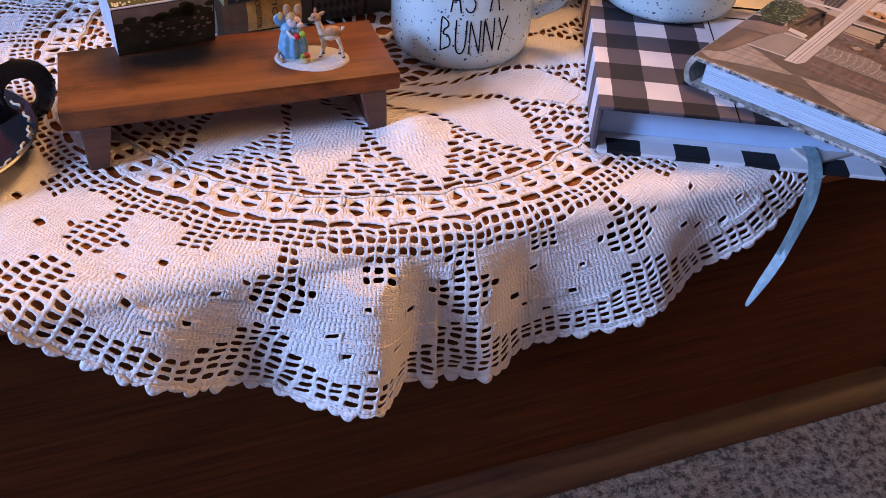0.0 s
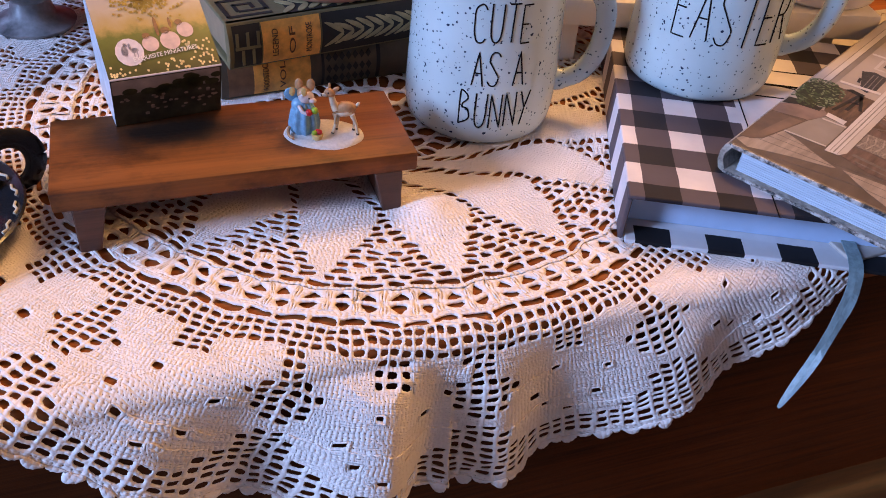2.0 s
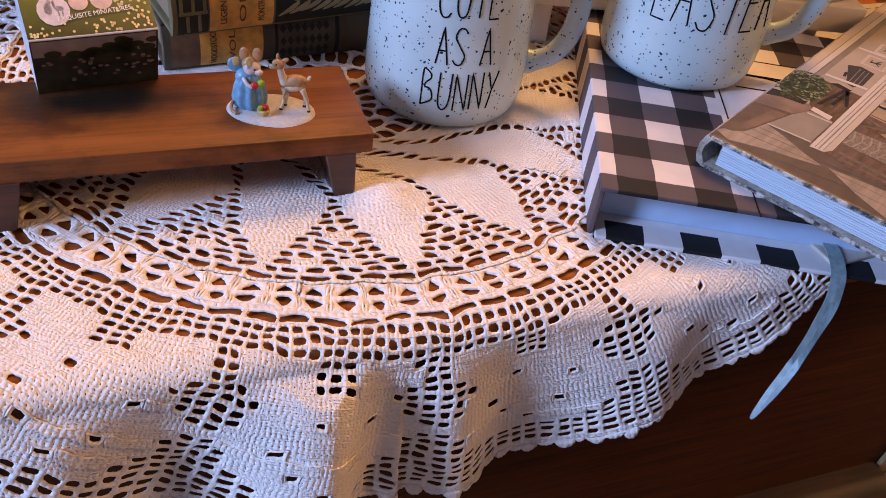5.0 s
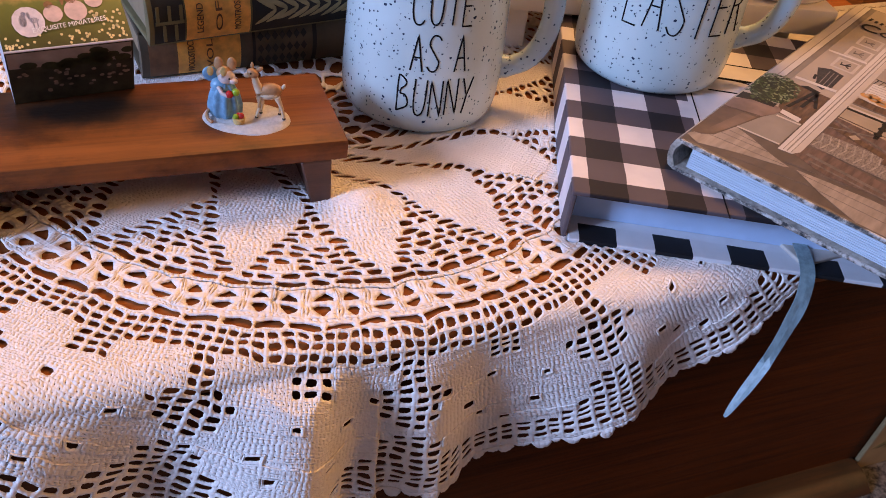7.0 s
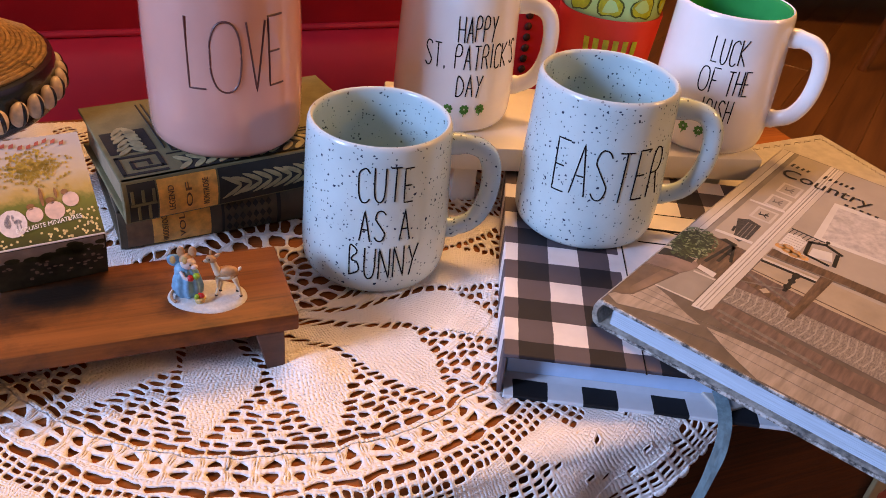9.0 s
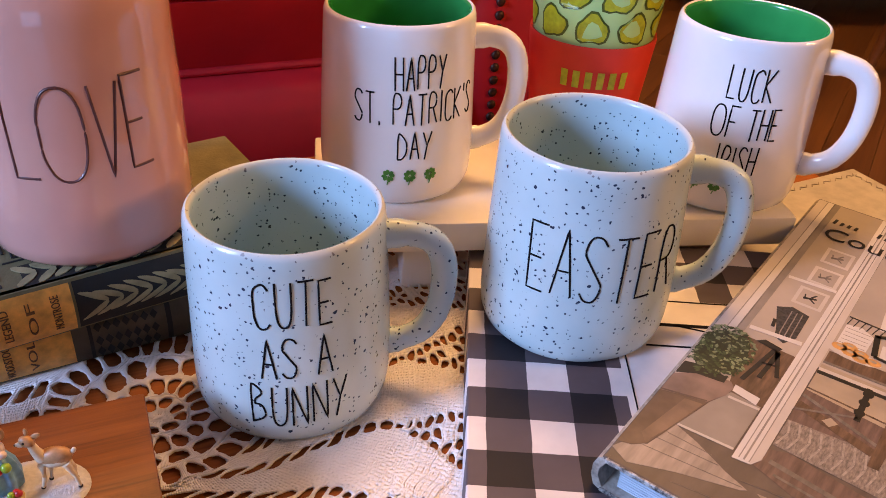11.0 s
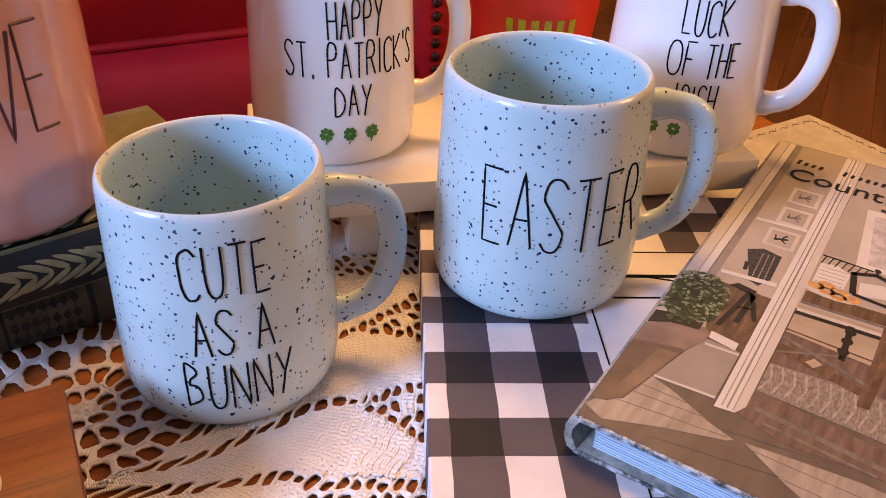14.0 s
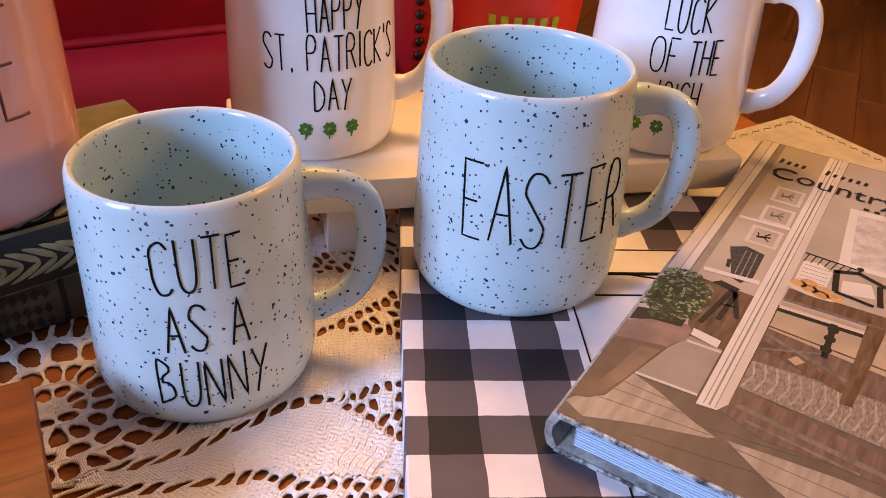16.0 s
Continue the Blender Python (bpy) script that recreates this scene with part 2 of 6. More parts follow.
M_BLUE = speckled("blue_speckled_glaze", (0.507, 0.606, 0.602), (0.02, 0.035, 0.07), 400, 0.28, rim=0.1175)
M_BLUE_IN = speckled("blue_inner_glaze", (0.42, 0.57, 0.61), (0.02, 0.04, 0.07), 400, 0.28, rim=0.1175)
M_WHITEGLAZE = plain("white_glaze", (0.84, 0.79, 0.76), 0.18, 0.03, 25, bumpy=0.03, coat=0.3)
M_GREENGLAZE = plain("green_inner_glaze", (0.03, 0.33, 0.08), 0.2, 0.1, 25, bumpy=0.03, coat=0.3)
M_PINK = plain("pink_glaze", (0.64, 0.325, 0.262), 0.10, 0.06, 14, bumpy=0.03, coat=0.5)
M_INK = plain("black_ink", (0.008, 0.007, 0.008), 0.85, 0.2, 80, bumpy=0)
M_INK.node_tree.nodes["Principled BSDF"].inputs["Specular IOR Level"].default_value = 0.1
M_INKBROWN = plain("brown_ink", (0.10, 0.03, 0.025), 0.4, 0.2, 80, bumpy=0)
M_INKRED = plain("red_ink", (0.30, 0.06, 0.05), 0.4, 0.3, 200, bumpy=0)
M_SHAM = plain("shamrock_green", (0.06, 0.20, 0.03), 0.4, 0.35, 300, bumpy=0)
M_CHECK = gingham("check_paper", 0.02225, (0.264, 0.560), (0.018, 0.015, 0.018), (0.105, 0.083, 0.092), (0.76, 0.70, 0.69), 0.0855, (0.076, 0.198))
M_LIPCHECK = gingham("check_lining", 0.0225, (0.253, 0.62), (0.012, 0.012, 0.014), (0.70, 0.70, 0.72), (0.72, 0.72, 0.74))
M_PAPER = plain("paper", (0.80, 0.77, 0.72), 0.8, 0.04, 60, bumpy=0.05)
# white paper, with some of the window's blue light put into its colour
M_PAGES = plain("blue_lit_page_edges", (0.52, 0.58, 0.65), 0.85, 0.12, 30, bumpy=0.1, grain=(1, 1, 40))
M_RED = plain("red_leather", (0.43, 0.013, 0.020), 0.38, 0.18, 9, bumpy=0.2)
M_WALL = plain("wall_paint", (0.17, 0.125, 0.085), 0.8, 0.04, 6, bumpy=0.1)
M_CEIL = plain("ceiling_paint", (0.36, 0.32, 0.275), 0.9, 0.03, 6, bumpy=0.1)
M_BLACK = plain("black_enamel", (0.012, 0.013, 0.016), 0.25, 0.2, 60, bumpy=0.05, coat=0.4)
M_NAIL = plain("antique_nail", (0.055, 0.022, 0.014), 0.45, 0.3, 80, 0.6, 0.05)


# ---- mesh helpers ----
def part(name, bm, material, parent=None, label="", smooth=None):
    """Links a bmesh as one mesh object, under parent if given."""
    bmesh.ops.recalc_face_normals(bm, faces=bm.faces)
    me = bpy.data.meshes.new(name)
    bm.to_mesh(me)
    bm.free()
    mats = material if isinstance(material, (list, tuple)) else [material]
    for m in mats:
        me.materials.append(m)
    if smooth is not None:
        me.shade_smooth()
        me.set_sharp_from_angle(angle=radians(smooth))
    ob = new(name, me)
    if parent is not None:
        ob.parent = parent
    if label:
        tagged(ob, label)
    return ob


def thing(name, m, label, category, group="", kind=""):
    """An Empty at a thing's base."""
    ob = new(name)
    ob.empty_display_size = 0.02
    ob.matrix_world = m
    return tagged(ob, label, category, group, kind)


def block(size, at=(0, 0, 0), bevel=0.0, bm=None, taper=None, rz=0.0, segs=2):
    """A box; at: the middle of its underside. taper: factor of the top's x and y."""
    fresh = bmesh.new()
    bmesh.ops.create_cube(fresh, size=1)
    for v in fresh.verts:
        k = taper if taper and v.co.z > 0 else (1, 1)
        v.co = Vector((v.co.x * size[0] * k[0], v.co.y * size[1] * k[1], (v.co.z + 0.5) * size[2]))
    if bevel:
        bmesh.ops.bevel(fresh, geom=list(fresh.edges), offset=bevel, segments=segs, profile=0.5, affect='EDGES')
    bmesh.ops.transform(fresh, matrix=pose(*at, 0, 0, rz), verts=fresh.verts)
    return joined(bm, fresh)


def joined(bm, fresh):
    if bm is None:
        return fresh
    me = bpy.data.meshes.new("join")
    fresh.to_mesh(me)
    fresh.free()
    bm.from_mesh(me)
    bpy.data.meshes.remove(me)
    return bm


def lathe(profile, segs=64, bm=None, wobble=0.0, seed=0.0, inner_from=None, squash=(1, 1)):
    """Turns (r, z) pairs round z. Faces past inner_from take slot 1."""
    fresh = bmesh.new()
    rings = []
    for r, z in profile:
        if r < 1e-6:
            rings.append([fresh.verts.new((0, 0, z))])
            continue
        ring = []
        for i in range(segs):
            a = 2 * math.pi * i / segs
            k = 1 + wobble * (noise.noise((math.cos(a) * 1.3, math.sin(a) * 1.3, z * 14 + seed)))
            ring.append(fresh.verts.new((r * k * math.cos(a) * squash[0], r * k * math.sin(a) * squash[1], z)))
        rings.append(ring)
    for k, (a, b) in enumerate(zip(rings, rings[1:])):
        for i in range(segs):
            j = (i + 1) % segs
            if len(a) == 1 and len(b) == 1:
                continue
            if len(a) == 1:
                f = fresh.faces.new((a[0], b[i], b[j]))
            elif len(b) == 1:
                f = fresh.faces.new((a[i], b[0], a[j]))
            else:
                f = fresh.faces.new((a[i], a[j], b[j], b[i]))
            if inner_from is not None and k >= inner_from:
                f.material_index = 1
    return joined(bm, fresh)


def tube(points, radius, sides=8, bm=None, flat=(1, 1), up=(0, 0, 1), caps=True):
    """Sweeps an ellipse along points; radius may be a list."""
    fresh = bmesh.new()
    pts = [Vector(p) for p in points]
    rings = []
    for i, p in enumerate(pts):
        d = (pts[min(i + 1, len(pts) - 1)] - pts[max(i - 1, 0)]).normalized()
        side = d.cross(Vector(up))
        side = side.normalized() if side.length > 1e-5 else Vector((1, 0, 0))
        top = side.cross(d).normalized()
        r = radius[i] if isinstance(radius, (list, tuple)) else radius
        rings.append([fresh.verts.new(p + side * (r * flat[0] * math.cos(2 * math.pi * k / sides))
                                      + top * (r * flat[1] * math.sin(2 * math.pi * k / sides))) for k in range(sides)])
    for a, b in zip(rings, rings[1:]):
        for k in range(sides):
            fresh.faces.new((a[k], a[(k + 1) % sides], b[(k + 1) % sides], b[k]))
    if caps:
        fresh.faces.new(rings[0])
        fresh.faces.new(rings[-1])
    return joined(bm, fresh)


def ball(radius, at=(0, 0, 0), scale=(1, 1, 1), bm=None, rot=(0, 0, 0), u=14, v=9):
    fresh = bmesh.new()
    bmesh.ops.create_uvsphere(fresh, u_segments=u, v_segments=v, radius=radius)
    bmesh.ops.transform(fresh, matrix=pose(*at, *rot) @ Matrix.Diagonal((*scale, 1)), verts=fresh.verts)
    return joined(bm, fresh)


def prism(poly, z0, z1, bm=None, m=None):
    fresh = bmesh.new()
    lo = [fresh.verts.new((x, y, z0)) for x, y in poly]
    hi = [fresh.verts.new((x, y, z1)) for x, y in poly]
    fresh.faces.new(hi)
    fresh.faces.new(lo)
    for i in range(len(poly)):
        j = (i + 1) % len(poly)
        fresh.faces.new((lo[i], lo[j], hi[j], hi[i]))
    if m is not None:
        bmesh.ops.transform(fresh, matrix=m, verts=fresh.verts)
    return joined(bm, fresh)


def chaikin(pts, times=2, closed=False):
    for _ in range(times):
        out = [] if closed else [pts[0]]
        n = len(pts)
        for i in range(n if closed else n - 1):
            a, b = pts[i], pts[(i + 1) % n]
            out.append(tuple(p * 0.75 + q * 0.25 for p, q in zip(a, b)))
            out.append(tuple(p * 0.25 + q * 0.75 for p, q in zip(a, b)))
        if not closed:
            out.append(pts[-1])
        pts = out
    return pts


# tall hand-drawn capitals: strokes on a grid four wide and eight high
GLYPHS = {"A": "00-28-40 13-33", "B": "00-08-18-37-36-15-14 14-34-42-31-00", "C": "47-38-28-07-04-02-10-30-41",
          "D": "00-08-27-45-42-20-00", "E": "48-08-00-40 04-34", "F": "48-08-00 04-34", "H": "00-08 40-48 04-44", "I": "20-28",
          "K": "00-08 48-04-40", "L": "08-00-40", "N": "00-08-40-48", "O": "04-06-18-38-46-42-30-10-02-04", "P": "00-08-38-46-34-04",
          "R": "00-08-38-46-34-04 24-40", "S": "47-38-18-06-15-33-42-30-10-01", "T": "08-48 28-20", "U": "08-02-10-30-42-48",
          "V": "08-20-48", "Y": "08-24-48 24-10", "'": "28-26", ".": "20-21", " ": ""}


def lettering(text, width, height, radius_at, z0, facing, name, parent, material, thick=0.00062, gap=0.32, grow=0.0, wob=(0.0, 0.0)):
    """Drawn letters wrapped round an upright body: width and height of the word, z0 its foot, facing its middle (degrees)."""
    bm = bmesh.new()
    widths = [0.35 if c in "I'." else {" ": 0.6, "O": 1.5, "L": 0.85, "E": 0.85}.get(c, 1.0) for c in text]
    total = sum(widths) + gap * (len(text) - 1)
    unit = width / total
    at = -width / 2
    for n, (c, w) in enumerate(zip(text, widths)):
        tilt = 0.05 * math.sin(n * 2.3 + len(text))
        lift = 0.06 * math.sin(n * 1.7 + width * 300) * height
        for stroke in GLYPHS[c].split():
            pts = [(int(q[0]) / 4, int(q[1]) / 8) for q in stroke.split("-")]
            if w < 0.5:
                pts = [((x - 0.5) + 0.5, y) for x, y in pts]
            if c in "OCSUDBPRC":
                pts = chaikin(pts, 2)
            fine = []
            for a, b in zip(pts, pts[1:]):
                k = max(1, int(math.hypot((b[0] - a[0]) * unit, (b[1] - a[1]) * height) / 0.003))
                fine += [(a[0] + (b[0] - a[0]) * i / k, a[1] + (b[1] - a[1]) * i / k) for i in range(k)]
            fine.append(pts[-1])
            path = []
            for x, y in fine:
                s = at + (x * w + tilt * y) * unit
                z = z0 + y * height * (1 + grow * (0.5 - n / len(text))) + lift * 0.5
                r = radius_at(z)
                a = radians(facing) + s / r
                r *= 1 + wob[0] * noise.noise((math.cos(a) * 1.3, math.sin(a) * 1.3, z * 14 + wob[1]))
                path.append(((r + 0.0001) * math.cos(a), (r + 0.0001) * math.sin(a), z))
            tube(path, thick, 6, bm)
        at += (w + gap) * unit
    return part(name, bm, material, parent, smooth=60)


# ---- the room ----
CHEST_TURN = 24.2
EDGE = Vector((0.073, 0.4755))          # a point on the lid's front edge
ALONG = Vector((math.cos(radians(CHEST_TURN)), math.sin(radians(CHEST_TURN))))
OUT = Vector((ALONG.y, -ALONG.x))       # out of the chest's front


def on_chest(u, s, z=0.0):
    """World place u along the front edge and s out from it."""
    p = EDGE + ALONG * u + OUT * s
    return (p.x, p.y, z)


def make_room():
    bm = block((6.4, 6.4, 0.06), (0.6, 0.9, -0.063))
    tagged(part("subfloor", bm, M_DARKWOOD), "dark boards under the floor", "floor", kind="structure")
    floor = tagged(thing("floor", pose(0.6, 0.9, 0, 0, 0, 62), "reddish-brown varnished hardwood strip floor", "floor"), kind="structure")
    meshes = []
    for length in (0.9, 1.2):
        b = block((length - 0.0008, 0.0844, 0.03), (0, 0, 0), 0.0004, segs=1)
        o = part("floor_board", b, M_FLOOR, floor)
        meshes.append(o.data)
        bpy.data.objects.remove(o)
    rng = random.Random(4)
    rest = []
    for row in range(-56, 57):
        x = -1.9 + rng.uniform(-0.6, 0)
        near = -15 <= row <= 15
        ends = [x, x]
        while near and x < 2.0:
            k = rng.randrange(2)
            length = (0.9, 1.2)[k]
            ob = new("floor_board", meshes[k])
            ob.parent = floor
            ob.location = (x + length / 2, row * 0.085, rng.uniform(0, 0.0006))
            x += length
            ends[1] = x
        spans = [(ends[0] - 1.05 * (k + 1), ends[0] - 1.05 * k) for k in range(4)] + [(ends[1] + 1.05 * k, ends[1] + 1.05 * (k + 1)) for k in range(6)]
        rest += [(p + 0.0004, e - 0.0004, row * 0.085) for p, e in spans]
    # the boards further off, cut at the walls
    verts, faces = [], []
    for p, e, y in rest:
        k = len(verts)
        verts += [(a, c, z) for z in (0.0, 0.030) for a, c in ((p, y - 0.0422), (e, y - 0.0422), (e, y + 0.0422), (p, y + 0.0422))]
        faces += [(k + 4, k + 5, k + 6, k + 7), (k, k + 1, k + 5, k + 4), (k + 1, k + 2, k + 6, k + 5), (k + 2, k + 3, k + 7, k + 6), (k + 3, k, k + 4, k + 7)]
    me = bpy.data.meshes.new("floor_board")
    me.from_pydata(verts, [], faces)
    bm = bmesh.new()
    bm.from_mesh(me)
    back = pose(0.6, 0.9, 0, 0, 0, 62).inverted()
    for at, out in (((-2.56, 0, 0), (-1, 0, 0)), ((3.81, 0, 0), (1, 0, 0)), ((0, -2.31, 0), (0, -1, 0)), ((0, 4.11, 0), (0, 1, 0))):
        bmesh.ops.bisect_plane(bm, geom=bm.verts[:] + bm.edges[:] + bm.faces[:], plane_co=back @ Vector(at), plane_no=back.to_3x3() @ Vector(out), clear_outer=True)
    tagged(part("floor_board", bm, M_FLOOR, floor), kind="stuff")
    walls = (("wall_north", (6.4, 0.1, 2.5), (0.6, 4.15, -0.06)),
             ("wall_east", (0.1, 6.4, 2.5), (3.85, 0.9, -0.06)))
    for name, size, at in walls:
        tagged(part(name, block(size, at), M_WALL), "warm beige painted plaster wall", "wall", kind="structure")
    bm = bmesh.new()
    for size, at in (((0.1, 0.68, 2.5), (-2.6, -1.96, -0.06)), ((0.1, 4.72, 2.5), (-2.6, 1.74, -0.06)),
                     ((0.1, 1.0, 1.22), (-2.6, -1.12, -0.06)), ((0.1, 1.0, 0.28), (-2.6, -1.12, 2.16))):
        block(size, at, bm=bm)
    tagged(part("wall_west", bm, M_WALL), "warm beige painted plaster wall with an unseen opening", "wall", kind="structure")
    # unseen opening, cut where the added south fill stands
    bm = bmesh.new()
    for size, at in (((2.2, 0.1, 2.5), (-1.5, -2.35, -0.06)), ((3.2, 0.1, 2.5), (2.2, -2.35, -0.06)),
                     ((1.0, 0.1, 0.12), (0.1, -2.35, -0.06)), ((1.0, 0.1, 1.54), (0.1, -2.35, 0.90))):
        block(size, at, bm=bm)
    tagged(part("wall_south", bm, M_WALL), "warm beige painted plaster wall with an unseen opening", "wall", kind="structure")
    tagged(part("ceiling", block((6.4, 6.4, 0.1), (0.6, 0.9, 2.44)), M_CEIL), "plain off-white ceiling", "ceiling", kind="structure")


def make_rug():
    n = 90
    w, d = 2.2, 0.95
    verts, faces = [], []
    for i in range(n + 1):
        for j in range(n + 1):
            x, y = (i / n - 0.5) * w, (j / n - 0.5) * d
            verts.append((x, y, 0.0005 * noise.noise((x * 60, y * 60, 0)) + 0.0005 * noise.noise((x * 170, y * 170, 3))))
    for i in range(n):
        for j in range(n):
            a = i * (n + 1) + j
            faces.append((a, a + n + 1, a + n + 2, a + 1))
    me = bpy.data.meshes.new("rug")
    me.from_pydata(verts, [], faces)
    m, t, b = nt("rug_wool")
    v = coords(t)
    big = noise_of(t, v, 16, 3, 0.6)
    fine = noise_of(t, v, 380, 2, 0.8)
    mid = noise_of(t, v, 115, 4, 0.7)
    part_fine = node(t, "ShaderNodeMath")
    part_fine.operation = 'MULTIPLY'
    part_fine.inputs[1].default_value = 0.28
    t.links.new(fine, part_fine.inputs[0])
    both = node(t, "ShaderNodeMath")
    both.operation = 'MULTIPLY_ADD'
    both.inputs[1].default_value = 0.72
    t.links.new(mid, both.inputs[0])
    t.links.new(part_fine.outputs[0], both.inputs[2])
    pile = ramp(t, both.outputs[0], [(0.42, (0.030, 0.025, 0.020)), (0.49, (0.130, 0.113, 0.092)), (0.60, (0.245, 0.215, 0.175))])
    tint = ramp(t, big, [(0.4, (1.0, 0.86, 0.76)), (0.66, (0.92, 0.95, 0.96))])
    mm = t.nodes.new("ShaderNodeMix")
    mm.data_type, mm.blend_type = 'RGBA', 'MULTIPLY'
    mm.inputs["Factor"].default_value = 1
    t.links.new(pile, mm.inputs[6])
    t.links.new(tint, mm.inputs[7])
    t.links.new(mm.outputs[2], b.inputs["Base Color"])
    b.inputs["Roughness"].default_value = 0.95
    bump(t, b, fine, 0.9, 0.003)
    me.materials.append(m)
    rug = new("rug", me)
    mod = rug.modifiers.new("pile", 'SOLIDIFY')
    mod.thickness, mod.offset = 0.006, -1
    rug.matrix_world = Matrix.Translation(on_chest(0.1, 0.36, RUG)) @ pose(0, 0, 0, 0, 0, CHEST_TURN)
    tagged(rug, "mottled grey and beige wool rug with dark flecks", "rug")


def make_chest():
    m = Matrix.Translation(on_chest(0.0, 0.0, 0)) @ pose(0, 0, 0, 0, 0, CHEST_TURN)
    chest = thing("chest", m, "low dark reddish-brown wooden chest on a moulded plinth", "chest")
    left, right, depth = -0.62, 0.575, 0.50
    mid, wide = (left + right) / 2, right - left
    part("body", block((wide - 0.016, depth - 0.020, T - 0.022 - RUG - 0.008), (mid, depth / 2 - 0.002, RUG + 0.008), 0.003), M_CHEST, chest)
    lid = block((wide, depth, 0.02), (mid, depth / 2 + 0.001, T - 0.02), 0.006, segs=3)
    part("lid", lid, M_LIT_LID, chest, "polished wooden lid, its warm brown lightened as under a lamp", 40)
    plinth = bmesh.new()
    prof = [(0.03, 0), (-0.0215, 0), (-0.0225, 0.002), (-0.0205, 0.006), (-0.0120, 0.0118), (-0.0095, 0.0135), (-0.004, 0.0145), (0.03, 0.0145)]
    ring = [[plinth.verts.new((x, y, z + RUG)) for y, z in prof] for x in (left - 0.012, 0.433)]
    for k in range(len(prof)):
        j = (k + 1) % len(prof)
        plinth.faces.new((ring[0][k], ring[0][j], ring[1][j], ring[1][k]))
    plinth.faces.new(ring[0])
    plinth.faces.new(ring[1])
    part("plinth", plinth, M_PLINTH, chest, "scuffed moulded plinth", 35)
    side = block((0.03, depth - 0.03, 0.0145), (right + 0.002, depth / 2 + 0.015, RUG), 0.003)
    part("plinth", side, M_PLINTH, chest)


# ---- the crochet cloth ----
CENTRE = Vector((-0.038, 0.696))
PETALS, PHASE = 16, -66.2


def make_cloth():
    rng = np.random.default_rng(7)
    V, F = [], []
    count = [0]
    order = 24
    square = []
    for k in range(order):
        side, f = divmod(k / 6.0, 1.0)
        square.append([(f, 0), (1, f), (1 - f, 1), (0, 1 - f)][int(side)])
    square = np.array(square)
    ang = np.arctan2(square[:, 1] - 0.5, square[:, 0] - 0.5)

    spiral_r = np.array([0.050, 0.069, 0.076, 0.085, 0.093, 0.101, 0.110, 0.123, 0.132, 0.142])
    spiral_f = np.array([-2.30, -1.60, -1.35, -1.08, -0.82, -0.58, -0.38, -0.17, -0.07, 0.0])
    per = 2 * math.pi / PETALS

    def emit(xy, h, faces, r0, r1, a0, a1, swirl=False):
        r = r0 + xy[:, 1] * (r1 - r0)
        a = a0 + xy[:, 0] * (a1 - a0)
        if swirl:
            a = a + per * np.interp(r, spiral_r, spiral_f)
        V.append(np.stack([r, a, h], 1))
        F.append(np.array(faces) + count[0])
        count[0] += len(xy)

    def hoop(levels):
        return [(m * order + k, m * order + (k + 1) % order, (m + 1) * order + (k + 1) % order, (m + 1) * order + k)
                for m in range(levels) for k in range(order)]
    hoop3 = hoop(3)
    BORDER = 0.0013
    knot = np.where(np.arange(order) % 2 == 0, 1.0, 0.55)

    def hole(r0, r1, a0, a1, fx, fy, p=3.0, dx=0.0, cord=0.0015, tri=0.0, swirl=False):
        """An open cell with rounded, twisted yarn round it."""
        fx, fy = fx * rng.uniform(0.90, 1.06), fy * rng.uniform(0.88, 1.06)
        c, s = np.cos(ang), np.sin(ang)
        k = (np.abs(c) ** p + np.abs(s) ** p) ** (-1 / p)
        k = k * (1 + 0.06 * np.sin(np.arange(order) * 2 * math.pi / 3.0 + rng.uniform(0, 6)))
        cx, cy = 0.5 + dx + rng.uniform(-0.04, 0.04), 0.5 + rng.uniform(-0.04, 0.04)
        wide = 1 + tri * k * s
        inner = np.stack([cx + 0.5 * fx * k * c * wide, cy + 0.5 * fy * k * s], 1)
        xy = np.concatenate([square, inner * 0.4 + square * 0.6, inner * 0.8 + square * 0.2, inner])
        h = np.concatenate([np.full(order, BORDER), cord * (0.78 + 0.22 * knot), 0.62 * cord * (0.6 + 0.4 * knot), np.full(order, 0.0)])
        emit(xy, h, hoop3, r0, r1, a0, a1, swirl)

    def pitted(r0, r1, a0, a1, n, px, py, at, tall, ridge, swirl=False, crown=None):
        """Close stitches: a pin-hole px by py of a stitch, set at the share at of its width."""
        cols = [0.0]
        for k in range(n):
            w = at + rng.uniform(-0.06, 0.06)
            cols += [(k + w - px / 2) / n, (k + w + px / 2) / n] + ([(k + 1.0) / n] if k == n - 1 else [(k + 0.5 + w) / n])
        xs = np.array(cols)
        ys = np.array([0, 0.5 - py / 2, 0.5 + py / 2, 1.0])
        X, Y = np.meshgrid(xs, ys, indexing="ij")
        post = np.array([tall] + [tall * 0.55, tall * 0.55, tall] * n)[:, None]
        H = np.where(np.array([1, 0, 0, 1], bool)[None, :], np.array([ridge, 0, 0, ridge if crown is None else crown])[None, :], post * np.where((X < 0.001) | (X > 0.999), 1.0, rng.uniform(0.86, 1.14, X.shape)))
        lean = 0.14 / n * (Y - 0.5) * ((X > 0.001) & (X < 0.999))
        faces, m = [], 4
        for i in range(len(xs) - 1):
            for j in range(3):
                if j == 1 and i % 3 == 1:
                    continue
                faces.append((i * m + j, (i + 1) * m + j, (i + 1) * m + j + 1, i * m + j + 1))
        emit(np.stack([(X + lean).ravel(), Y.ravel()], 1), H.ravel(), faces, r0, r1, a0, a1, swirl)

    def posts(r0, r1, a0, a1, n=3):
        """A filled filet cell: two low rows of uprights under a row's ridge."""
        m = (r0 + r1) / 2
        pitted(r0, m, a0, a1, n, 0.16, 0.22, 0.40, BORDER, BORDER, False, 0.0009)
